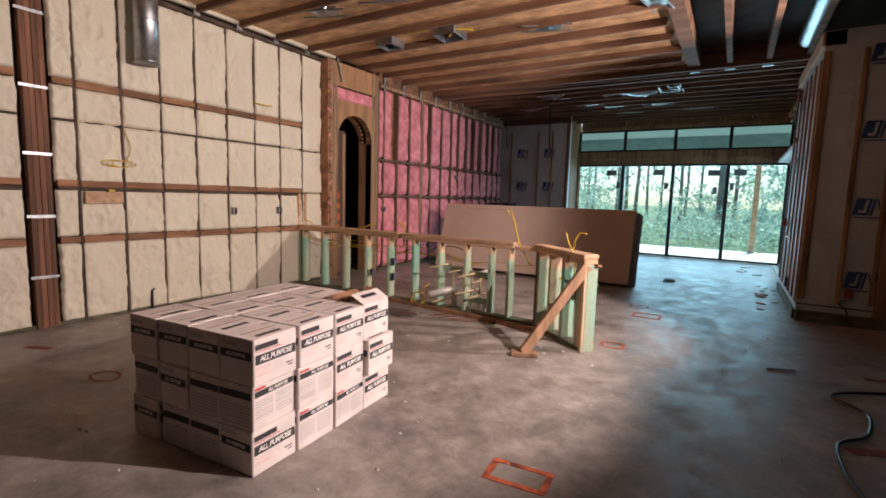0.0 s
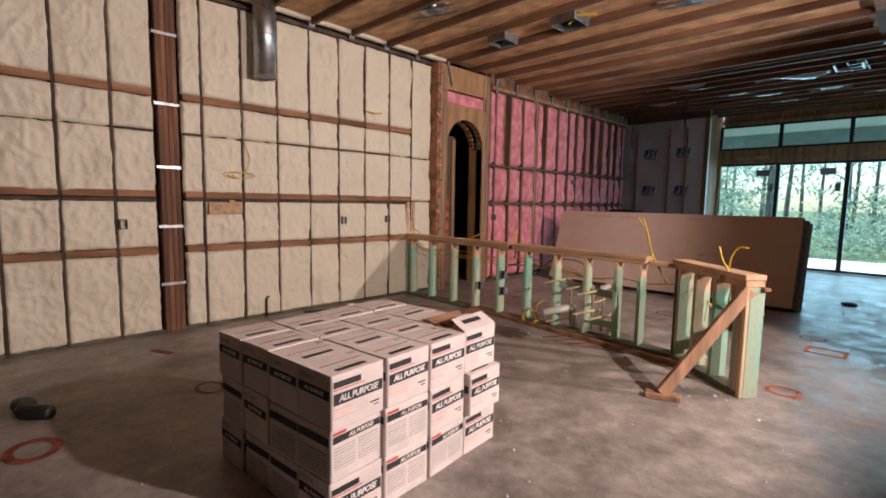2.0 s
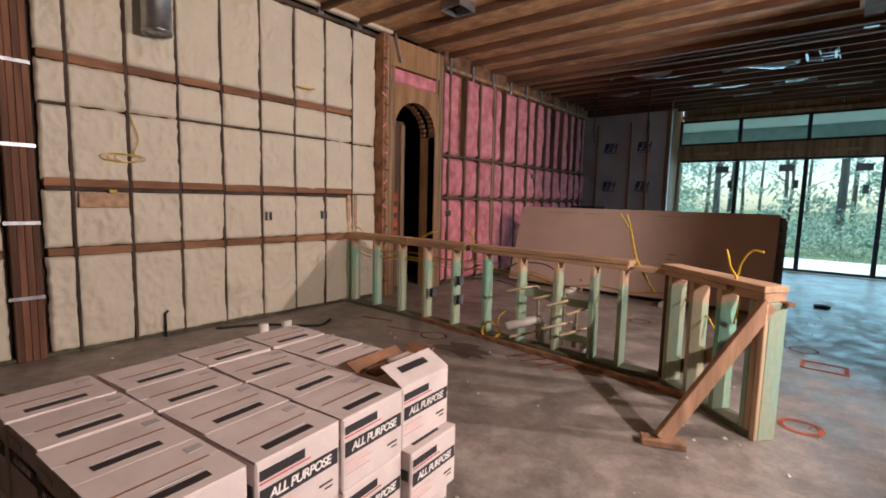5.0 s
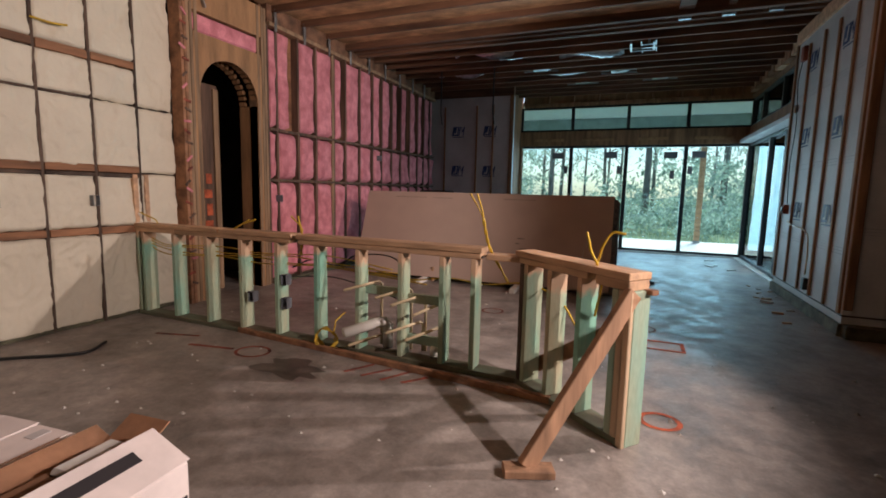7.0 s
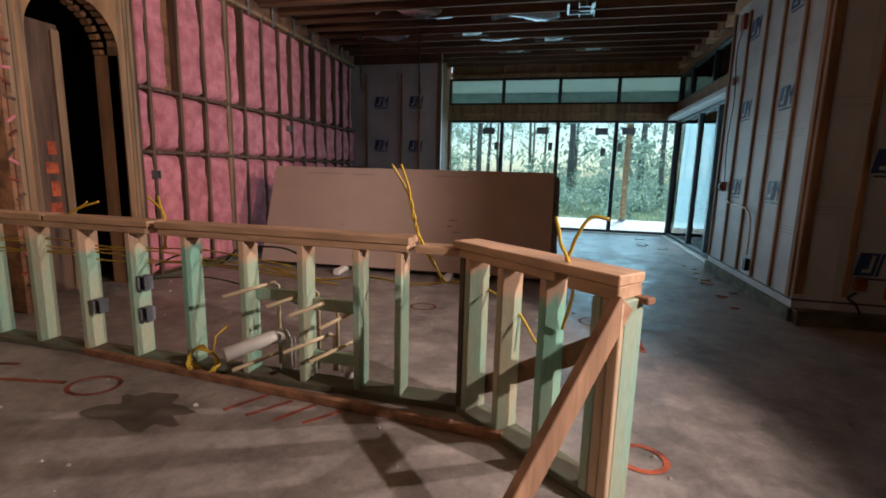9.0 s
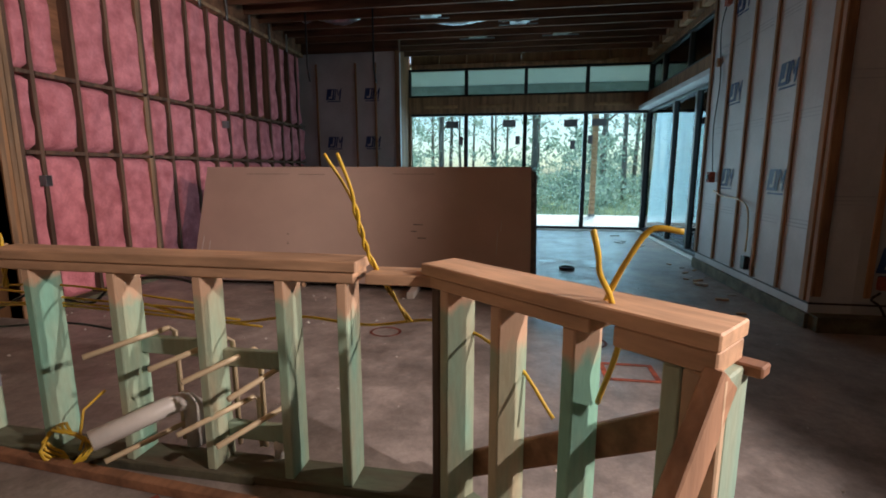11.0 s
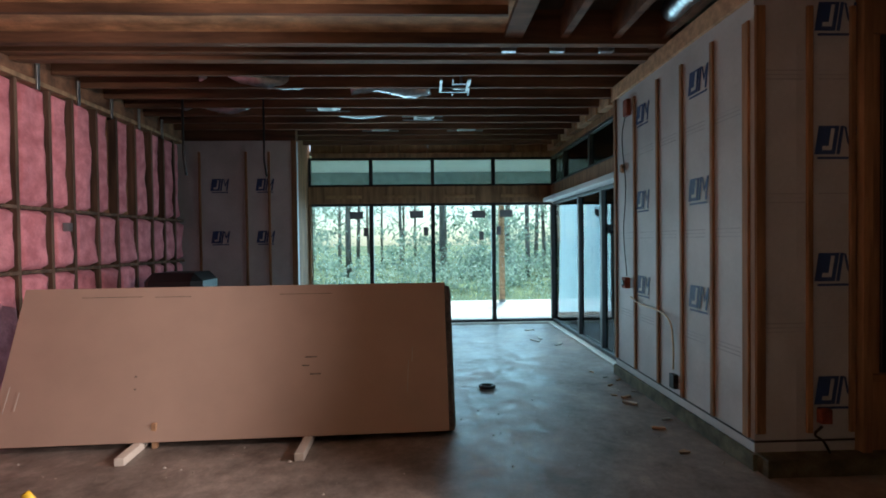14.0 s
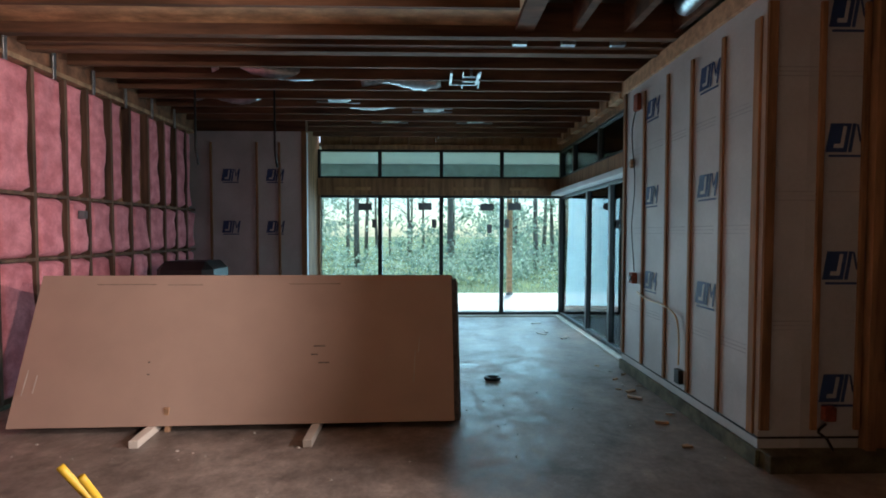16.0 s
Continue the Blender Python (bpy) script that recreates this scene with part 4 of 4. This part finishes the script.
for x0, z0, h in ((-0.36, 0.30, 0.26), (-0.33, 0.55, 0.12), (-3.48, 0.08, 0.2), (-3.40, 0.1, 0.14)):
    part("scuff", boxbm(x0, x0 + 0.007, -0.001, 0.0, z0, z0 + h, m=pose(0, 0, 0, -19.5, 3, 0), bevel=0), DEBRIS, dw)
for x, z, w in ((-1.2, 0.62, 0.10), (-1.22, 0.55, 0.06), (-1.15, 0.48, 0.09), (-2.56, 0.5, 0.02), (-2.55, 0.4, 0.02)):
    part("scuff", boxbm(x, x + w, -0.001, 0.0, z, z + 0.012, m=pose(0, 0, 0, -19.5, 0, 0), bevel=0), BOARDEDGE, dw)
prop = thing("prop_stand", "timber prop behind the plasterboard stack", "prop", (-1.095, 7.70, 0), 2.4)
for x in (-3.0, -1.84, -0.7):
    part("prop_board", boxbm(x - 0.02, x + 0.02, 0.66, 0.70, 0, 1.1), STUD, prop)
for x in (-3.525, -2.225):
    r = thing("runner", "pale timber runner under the plasterboard", "timber", (x, 7.35, 0), 5 if x < -3 else 1.5)
    part("block", boxbm(-0.035, 0.035, 0, 0.75, 0, 0.06), PVC, r)
solid("wood_peg", boxbm(-3.46, -3.42, 7.64, 7.68, 0.0, 0.2), PINE, "short upright peg at the plasterboard", "peg")
solid("dark_crate", boxbm(-4.7, -4.0, 9.6, 10.2, 0, 1.27, bevel=0.1), BLACK, "dark plastic-wrapped crate behind the plasterboard", "crate")

# ---- flue, ceiling fixtures, ducts ----
FX, FY = -5.14, 2.55
flue = thing("flue_pipe", "galvanised steel flue pipe hanging from the ceiling", "flue", (FX, FY, 0))
bm = tube([(0, 0, 3.7), (0, 0, 2.665)], 0.115, 28, False)
bmesh.ops.solidify(bm, geom=bm.faces[:], thickness=0.004)
part("pipe", bm, STEEL, flue)
for z in (2.68, 3.1):
    part("seam_ring", tube([(0, 0, z), (0, 0, z + 0.012)], 0.119, 28), STEEL, flue)


def fixture(x, y, rz=0, size=0.16):
    f = thing("light_housing", "galvanised recessed light housing on rails", "ceiling fixture", (x, y, CEIL + 0.02), rz, "ceiling housings")
    part("can", tube([(0, 0, 0.0), (0, 0, 0.14)], size * 0.42, 16), STEEL, f)
    part("plate", boxbm(-size * 0.8, size * 0.8, -size * 0.6, size * 0.6, 0.0, 0.004, bevel=0.001), STEEL, f)
    part("wiring_box", boxbm(size * 0.5, size * 1.1, -0.05, 0.05, 0.006, 0.09), STEEL, f)
    for s in (-1, 1):
        part("rail", boxbm(-0.30, 0.30, s * size * 0.62 - 0.008, s * size * 0.62 + 0.008, -0.008, 0.012), STEEL, f)
    return f


f0 = fixture(-3.12, 3.93, 22)
for x, y, rz in ((-4.0, 3.95, 20), (-3.95, 3.02, 25), (-1.87, 5.55, 18), (-2.9, 2.9, 15), (-2.2, 3.9, 24), (-1.2, 4.2, 10), (-0.62, 5.3, 80), (-0.83, 9.5, 88), (-2.6, 10.4, 5), (-1.3, 10.9, 0), (-2.0, 11.6, 0), (-0.6, 11.6, 0)):
    copy_thing(f0, pose(x, y, CEIL + 0.02, 0, 0, rz))


def vent(x, y, s):
    v = thing("duct_boot", "square galvanised duct boot in the ceiling", "vent", (x, y, CEIL - 0.02))
    for a in ((-s, s, -s, -s + 0.01, 0, 0.12), (-s, s, s - 0.01, s, 0, 0.12), (-s, -s + 0.01, -s + 0.011, s - 0.011, 0, 0.12), (s - 0.01, s, -s + 0.011, s - 0.011, 0, 0.12)):
        part("side", boxbm(*a), STEEL, v)
    part("throat", boxbm(-s + 0.011, s - 0.011, -s + 0.011, s - 0.011, 0.10, 0.115), BLACK, v)


vent(-4.0, 5.20, 0.14)
vent(-3.05, 5.22, 0.16)
wire("yellow_cable", "yellow cable hanging from a ceiling housing", [(-3.05, 5.2, 3.42), (-3.0, 5.2, 3.47), (-3.1, 5.15, 3.49), (-2.95, 5.1, 3.47), (-2.7, 5.2, 3.45)], 0.012)
for k, (y, xa, xb) in enumerate(((2.68, -5.0, -0.8), (3.24, -4.9, -0.8), (4.36, -4.9, -1.0), (4.92, -4.6, -0.7), (6.04, -4.9, -0.8), (6.60, -4.2, -0.8))):
    c = [(xa + (xb - xa) * i / 9, y + 0.035 * math.sin(i * 2.1 + k), 3.46 + 0.02 * math.sin(i * 1.7 + k * 2)) for i in range(10)]
    wire("yellow_cable", "yellow cable run along a ceiling joist", c, 0.006)
for k, (x, y, z, L) in enumerate(((-3.9, 9.5, 3.56, 1.2), (-2.2, 9.8, 3.56, 1.0), (0.55, 7.0, 3.60, 1.3), (-4.6, 10.5, 3.56, 0.9), (-3.0, 10.9, 3.58, 1.2))):
    ctrl = [(x + L * i / 16, y + 0.06 * math.sin(i * 0.5 + k), z + 0.03 * math.sin(i * 0.4)) for i in range(17)]
    if k == 2:
        ctrl = [(x + 0.35, y - 1.0 + 0.12 * i, z) for i in range(17)]
    solid("foil_duct", tube(ctrl, [0.10 + 0.008 * (i % 2) for i in range(17)], 14), DUCT, "flexible silver foil duct between the joists", "duct")
for x, y in ((-4.35, 10.0), (-3.4, 10.2)):
    pipe("hanging_rod", "thin dark rod hanging from the ceiling", [(x, y, 3.73), (x, y, 2.72), (x + 0.03, y, 2.5)], 0.014, DARKCABLE)
fr = thing("metal_frame", "bright galvanised frame fixed between joists", "bracket", (-0.92, 9.35, CEIL))
for a in ((-0.17, -0.14, -0.2, 0.2, -0.02, 0.01), (0.14, 0.17, -0.2, 0.2, -0.02, 0.01), (-0.17, 0.17, 0.2, 0.23, -0.02, 0.01)):
    part("rail", boxbm(*a), STEEL, fr)
for x in (-0.45, 0.02, 0.50):
    solid("joist_hanger", boxbm(x - 0.07, x + 0.07, 8.36, 8.42, CEIL - 0.005, CEIL + 0.1), STEEL, "steel hanger carrying a joist", "hanger", group="joist hangers")
for k in range(9):
    y = 6.56 + 0.56 * k
    solid("joist_tie", boxbm(PX + 0.03, PX + 0.05, y - 0.02, y + 0.02, 3.2, 3.48), STEEL, "steel tie at the top of the pink wall", "tie", group="joist ties")
solid("strap_tie", boxbm(-0.02, 0.02, -0.01, 0.01, 0, 0.36, m=pose(PX + 0.04, 5.50, 3.12, 18, 0, 0)), STEEL, "galvanised strap beside the arch", "strap")
# wires and stubs on the foam wall
ring = [(WX + 0.03 + 0.012 * math.sin(k), 2.24 + 0.13 * math.cos(k * 0.5) + 0.004 * k, 1.62 + 0.035 * math.sin(k * 0.5)) for k in range(34)]
solid("cable_coil", tube(ring, 0.004, 5), YELLOW, "thin yellow cable coil hanging on the foam wall", "cable")
wire("yellow_cable", "thin yellow cable on the foam wall", [(WX + 0.02, 2.38, 1.66), (WX + 0.03, 2.42, 1.8), (WX + 0.02, 2.36, 2.0)], 0.004)
wire("yellow_cable", "short yellow cable poking out of the foam", [(WX, 3.98, 2.55), (WX + 0.06, 4.10, 2.53), (WX + 0.08, 4.2, 2.54)], 0.010)
solid("yellow_clamp", boxbm(WX + 0.012, WX + 0.06, 2.18, 2.24, 1.322, 1.35), YELLOW, "small yellow fitting on backing board", "fitting")
pipe("pipe_stub", "dark pipe stub at the foot of the foam wall", [(WX + 0.03, 2.58, 0.0), (WX + 0.03, 2.58, 0.22), (WX + 0.03, 2.61, 0.24)], 0.012, DARKCABLE)
wire("black_cable", "black cable on the floor by the foam wall", [(-5.2, 3.0, 0.012), (-5.0, 3.4, 0.012), (-4.6, 3.75, 0.012), (-4.7, 4.0, 0.012)], 0.012, DARKCABLE)
for x, y, h in ((-3.52, 2.74, 0.57), (-3.62, 2.62, 0.55)):
    pipe("pipe_stub", "white plastic pipe standing up from the floor", [(x, y, 0), (x, y, h - 0.12)], 0.035, PVC)
# fittings on the wrapped wall
valve = thing("red_valve_box", "orange-red utility box with black cable on wrap", "utility box", (JX - 0.02, 9.02, 1.13))
part("box", boxbm(-0.06, 0, -0.05, 0.05, -0.06, 0.06), REDPAINT, valve)
part("cover", boxbm(-0.075, -0.061, -0.03, 0.03, -0.03, 0.03), DARKCABLE, valve)
wire("black_cable", "thin black cable hanging on the wrapped wall", [(JX - 0.02, 9.05, 3.05), (JX - 0.03, 9.15, 2.75), (JX - 0.02, 9.08, 2.2), (JX - 0.03, 9.12, 1.7), (JX - 0.03, 9.04, 1.2)], 0.006, DARKCABLE)
wire("grey_cable", "grey cable bent along the wrapped wall", [(JX - 0.03, 8.95, 0.98), (JX - 0.03, 8.7, 0.93), (JX - 0.03, 8.35, 0.92), (JX - 0.03, 8.12, 0.85), (JX - 0.03, 8.06, 0.65), (JX - 0.03, 8.06, 0.42)], 0.009, CPVC)
solid("outlet_box", boxbm(JX - 0.05, JX - 0.002, 8.02, 8.10, 0.25, 0.38), DARKCABLE, "dark outlet box on wrapped wall", "outlet box")
solid("outlet_box", boxbm(1.44, 1.52, JY - 0.05, JY - 0.002, 0.32, 0.42), REDPAINT, "reddish outlet box on wrapped wall", "outlet box")
wire("black_cable", "black cable tail below an outlet box", [(1.46, JY - 0.03, 0.30), (1.40, JY - 0.04, 0.25), (1.46, JY - 0.04, 0.2), (1.50, JY - 0.05, 0.12)], 0.009, DARKCABLE)
solid("orange_fitting", boxbm(JX - 0.05, JX - 0.002, 8.98, 9.08, 2.98, 3.16), REDPAINT, "orange fitting high on wrapped wall", "fitting")
solid("round_fitting", tube([(JX, 9.18, 2.42), (JX - 0.03, 9.18, 2.42)], 0.05, 14), BATTEN, "round tan cover on wrapped wall", "fitting")



def work_lamp(eye, tgt):
    """A floodlight head on a tripod; the glass sits just behind the lamp's own light."""
    w = thing("work_lamp", "yellow work lamp lit on a black tripod", "lamp", (eye[0], eye[1], 0), group="work lamps")
    h = eye[2]
    part("pole", tube([(0.12, 0, 0.5), (0.12, 0, h - 0.12)], 0.014, 10), BLACK, w)
    for k in range(3):
        a = k * math.tau / 3
        part("leg", tube([(0.12, 0, 0.75), (0.12 + 0.3 * math.cos(a), 0.3 * math.sin(a), 0.012)], 0.012, 8), BLACK, w)
    aim = look(eye, tgt)
    aim.translation = (0, 0, h)
    head = part("head", boxbm(-0.14, 0.14, -0.11, 0.11, 0.10, 0.18, bevel=0.02), YELLOW, w, "yellow metal lamp housing", aim)
    part("reflector", boxbm(-0.12, 0.12, -0.09, 0.09, 0.088, 0.099), STEEL, head)
    part("bracket", tube([(0.12, 0, h - 0.12), (0.16, 0, h - 0.16), (0.15, 0, h - 0.05)], 0.01, 8), BLACK, w)


for eye, tgt, cone in WORK_LAMPS:
    work_lamp(eye, tgt)

# ---- floor: paint marks, cables, scraps ----


def ring_mark(x, y, rx, ry, w=0.028, seed=0.0, mt=ORANGE, n=26):
    bm = bmesh.new()
    a = [bm.verts.new((x + (rx + w * (1 + 0.5 * noise.noise((k, seed, 0)))) * math.cos(k * math.tau / n), y + (ry + w) * math.sin(k * math.tau / n), 0.003)) for k in range(n)]
    b = [bm.verts.new((x + rx * math.cos(k * math.tau / n), y + (ry - 0.3 * w * noise.noise((k, seed, 3))) * math.sin(k * math.tau / n), 0.003)) for k in range(n)]
    for k in range(n):
        bm.faces.new((a[k], a[(k + 1) % n], b[(k + 1) % n], b[k]))
    return solid("paint_ring", bm, mt, "orange spray-paint ring on the concrete", "paint mark")


def square_mark(x, y, sx, sy, rz, w=0.03):
    t = thing("paint_square", "orange spray-paint rectangle on the concrete", "paint mark", (x, y, 0), rz)
    for a in ((-sx, sx, -sy, -sy + w), (-sx, sx, sy - w, sy), (-sx, -sx + w, -sy + w, sy - w), (sx - w, sx, -sy + w, sy - w)):
        part("stroke", boxbm(*a, 0.0, 0.003, bevel=0), ORANGE, t)


square_mark(-0.56, 1.93, 0.16, 0.10, 5, 0.032)
square_mark(-0.55, 5.95, 0.16, 0.13, 0)
ring_mark(-0.64, 4.46, 0.09, 0.085, seed=1)
ring_mark(-2.20, 6.42, 0.10, 0.09, 0.02, seed=2, mt=REDPAINT)
ring_mark(-0.71, 6.43, 0.10, 0.10, 0.02, seed=3, mt=REDPAINT)
ring_mark(-3.56, 1.37, 0.1, 0.07, 0.025, seed=4, mt=REDPAINT)
ring_mark(-3.52, 4.35, 0.12, 0.10, 0.025, seed=5, mt=REDPAINT)
ring_mark(-3.3, 0.38, 0.10, 0.08, 0.05, seed=6, mt=REDPAINT)


def blotch(name, label, x, y, r, mt, seed, sx=1.0):
    bm = bmesh.new()
    c = bm.verts.new((x, y, 0.002))
    n = 40
    vs = [bm.verts.new((x + sx * r * (1 + 0.7 * noise.noise((math.cos(k * math.tau / n) * 2.2, math.sin(k * math.tau / n) * 2.2, seed))) * math.cos(k * math.tau / n),
                        y + r * (1 + 0.7 * noise.noise((math.cos(k * math.tau / n) * 2.2, math.sin(k * math.tau / n) * 2.2, seed))) * math.sin(k * math.tau / n), 0.002)) for k in range(n)]
    for k in range(n):
        bm.faces.new((c, vs[k], vs[(k + 1) % n]))
    return solid(name, bm, mt, label, "stain")


blotch("wet_stain", "dark damp stain on the concrete", -3.07, 4.20, 0.17, STAIN, 3.3, 1.6)
for k, (x, y, sx, sy, rz) in enumerate(((-2.6, 4.42, 0.12, 0.012, 60), (-2.45, 4.40, 0.12, 0.012, 55), (-2.3, 4.40, 0.12, 0.012, 60), (-2.15, 4.39, 0.10, 0.012, 50), (-3.9, 4.3, 0.2, 0.015, 10), (-4.4, 4.4, 0.2, 0.015, 15), (-4.68, 1.34, 0.12, 0.03, 25), (1.1, 3.32, 0.2, 0.04, 25), (1.6, 4.9, 0.35, 0.03, 20))):
    solid("paint_stroke", boxbm(-sx, sx, -sy, sy, 0.0, 0.003, m=pose(x, y, 0, 0, 0, rz), bevel=0), REDPAINT, "faded red paint stroke on the concrete", "paint mark")
wire("black_cable", "black extension cable lying on the concrete", [(2.2, 4.75, 0.015), (1.7, 4.5, 0.015), (1.35, 4.45, 0.015), (0.97, 4.17, 0.015), (1.12, 3.9, 0.015), (1.05, 3.5, 0.015), (0.886, 3.28, 0.015), (0.853, 2.98, 0.015), (0.88, 2.7, 0.015), (1.0, 2.2, 0.015)], 0.011, DARKCABLE)
solid("wire_scrap", tube(spline([(0.60, 4.58, 0.008), (0.70, 4.63, 0.008), (0.80, 4.66, 0.01)]), 0.007, 6), DARKCABLE, "short black wire scrap on the floor", "scrap")
tape = tube([(0.075 * math.cos(k * math.tau / 18), 0.055 * math.sin(k * math.tau / 18), 0.02) for k in range(19)], 0.02, 8)
bmesh.ops.translate(tape, verts=tape.verts, vec=(-0.62, 8.98, 0))
solid("rubber_scrap", tape, DARKCABLE, "black rubber scrap on the concrete", "scrap")
solid("dark_rag", tube(spline([(-4.0, 0.36, 0.03), (-3.9, 0.40, 0.05), (-3.82, 0.38, 0.04), (-3.72, 0.5, 0.03)]), [0.05] * 24 + [0.04], 8), DARKCABLE, "dark rag lying on the concrete", "rag")
for k in range(16):
    x, y = random.uniform(0.62, 0.93), random.uniform(7.3, 9.6)
    s = random.uniform(0.015, 0.045)
    solid("wood_scrap", boxbm(-s * 1.6, s * 1.6, -s * 0.5, s * 0.5, 0, s * 0.5, m=pose(x, y, 0, 0, 0, random.uniform(0, 180))), PINE if k % 3 else DEBRIS, "small wood scrap by the wrapped wall", "scrap", group="wood scraps")
for k in range(5):
    x, y = random.uniform(0.3, 0.9), random.uniform(10.0, 12.4)
    solid("paper_scrap", boxbm(-0.09, 0.09, -0.03, 0.03, 0, 0.012, m=pose(x, y, 0, 0, 0, random.uniform(0, 180))), DEBRIS, "white scrap on the concrete by the windows", "scrap", group="white scraps")
vs, fs = [], []
for k in range(520):
    x, y = random.uniform(-5.2, 0.9), random.uniform(-0.2, 8.6)
    s = random.choice((0.004, 0.005, 0.007, 0.012, 0.018)) * random.uniform(0.7, 1.2)
    a = random.uniform(0, 6.28)
    b = len(vs)
    for q in range(4):
        vs.append((x + s * math.cos(a + q * 1.57), y + s * 0.7 * math.sin(a + q * 1.57), 0.0))
    vs.append((x, y, s * 0.7))
    fs += [(b + q, b + (q + 1) % 4, b + 4) for q in range(4)]
stuff("floor_crumbs", "small pale crumbs scattered on the concrete", "debris", DEBRIS, vs, fs)

# ---- porch and woods ----
solid("porch_ceiling", boxbm(-6, 6.5, 13.17, 15.6, 3.32, 3.40, bevel=0), SOFFIT, "boarded porch ceiling outside the windows", "ceiling", "structure")
# slab added over the side window only to block skylight
solid("side_porch_ceiling", boxbm(1.4, 6.5, 7.2, 9.4, 3.32, 3.40, bevel=0), SOFFIT, "added slab of porch boards that shields the side window from skylight", "ceiling", "structure")
solid("porch_beam", boxbm(-6, 6.5, 15.45, 15.6, 2.97, 3.318), SOFFIT, "painted beam along the porch edge", "beam")
for x in (-5.2, 0.78):
    p = thing("porch_post", "square timber porch post", "post", (x, 16.6, -0.04))
    part("shaft", boxbm(-0.07, 0.07, -0.07, 0.07, 0, 3.35), PINE, p)
    part("base", boxbm(-0.09, 0.09, -0.09, 0.09, 0, 0.06), STEEL, p)


def leaf_cloud(nc, per, cx, cy, cz, sx, sy, sz, size, rng):
    vs, fs = [], []
    for c in range(nc):
        a, u = rng.uniform(0, 6.28), rng.uniform(0, 1) ** 0.5
        ox, oy, oz = cx + sx * u * math.cos(a), cy + sy * u * math.sin(a), cz + sz * rng.uniform(-1, 1)
        cr = rng.uniform(0.25, 0.7) * min(sx, 1.2)
        for q in range(per):
            p = Vector((ox + rng.gauss(0, cr * 0.6), oy + rng.gauss(0, cr * 0.6), oz + rng.gauss(0, cr * 0.5)))
            e = Euler((rng.uniform(-1.2, 1.2), rng.uniform(-1.2, 1.2), rng.uniform(0, 6.28))).to_matrix()
            s = size * rng.uniform(0.6, 1.3)
            b = len(vs)
            for v in ((-s, 0, 0), (0, -s * 0.45, 0), (s, 0, 0), (0, s * 0.45, 0)):
                vs.append(tuple(p + e @ Vector(v)))
            fs.append((b, b + 1, b + 2, b + 3))
    return vs, fs


def leaf_mesh(name, *a):
    vs, fs = leaf_cloud(*a)
    me = bpy.data.meshes.new(name)
    me.from_pydata(vs, [], fs)
    me.materials.append(LEAF)
    return me


rng = random.Random(5)
crowns = [leaf_mesh("crown", 11, 44, 0, 0, h, 2.2, 2.2, hz, 0.12, rng) for h, hz in ((7.0, 3.0), (5.0, 2.8), (8.5, 3.2))]
trunks = []
for k in range(3):
    bm = tube([(0.05 * math.sin(i * 0.8 + k), 0.05 * math.cos(i * 0.7), i * 1.3) for i in range(9)], [0.16 - 0.013 * i for i in range(9)], 9)
    trunks.append(mesh_of("trunk", bm, BARK))
limb = [mesh_of("limb", tube([(0, 0, 0), (0.6, 0.1, 0.5), (1.2, 0.1, 0.75)], [0.05, 0.035, 0.015], 6), BARK)]
for k in range(42):
    y = rng.uniform(24, 48)
    x = rng.uniform(-0.62, 0.62) * (y + 4) + 1.5
    t = thing("tree", "slender woodland tree with green leaves", "tree", (x, y, -0.25), rng.uniform(0, 360), "woodland trees")
    s = rng.uniform(0.75, 1.25)
    t.scale = (s, s, s)
    part("trunk", trunks[k % 3], None, t)
    part("crown", crowns[k % 3], None, t)
    for q in range(3):
        part("limb", limb[0], None, t, m=pose(0, 0, 3.4 + q * 1.1, 0, 0, q * 130 + k * 40))
vs, fs = [], []
for k in range(120):
    y = rng.uniform(19.5, 34)
    x = rng.uniform(-0.65, 0.65) * (y + 3) + 1.5
    h = rng.uniform(0.15, 0.55) + 0.035 * (y - 19)
    a, b = leaf_cloud(9, 34, x, y, h * 0.5, 1.1, 0.9, h * 0.7, 0.075 + 0.002 * (y - 19), rng)
    o = len(vs)
    vs += a
    fs += [tuple(i + o for i in f) for f in b]
stuff("undergrowth", "dense green brush beyond the porch", "bushes", LEAF, vs, fs)
vs, fs = [], []
for k in range(36):
    y = rng.uniform(36, 60)
    x = rng.uniform(-0.7, 0.7) * (y + 3) + 1.5
    a, b = leaf_cloud(10, 24, x, y, rng.uniform(0.5, 2.8), 1.8, 1.2, 1.6, 0.2, rng)
    o = len(vs)
    vs += a
    fs += [tuple(i + o for i in f) for f in b]
for k in range(40):
    y = rng.uniform(24, 44)
    x = rng.uniform(-0.62, 0.62) * (y + 4) + 1.5
    a, b = leaf_cloud(8, 22, x, y, rng.uniform(0.8, 4.2), 1.4, 1.0, 1.1, 0.13, rng)
    o = len(vs)
    vs += a
    fs += [tuple(i + o for i in f) for f in b]
stuff("far_woods", "far green woods", "woods", LEAF, vs, fs)
vs, fs = [], []
for k in range(9000):
    y = 16.95 + rng.random() ** 1.6 * 9
    x = rng.uniform(-0.75, 0.75) * (y + 2) + 1
    a, s, h = rng.uniform(0, 6.28), 0.012, rng.uniform(0.08, 0.28)
    b = len(vs)
    vs += [(x - s * math.cos(a), y - s * math.sin(a), -0.23), (x + s * math.cos(a), y + s * math.sin(a), -0.23), (x + rng.gauss(0, 0.05), y + rng.gauss(0, 0.05), -0.23 + h)]
    fs.append((b, b + 1, b + 2))
stuff("grass", "long green grass beyond the porch slab", "grass", LEAF, vs, fs)
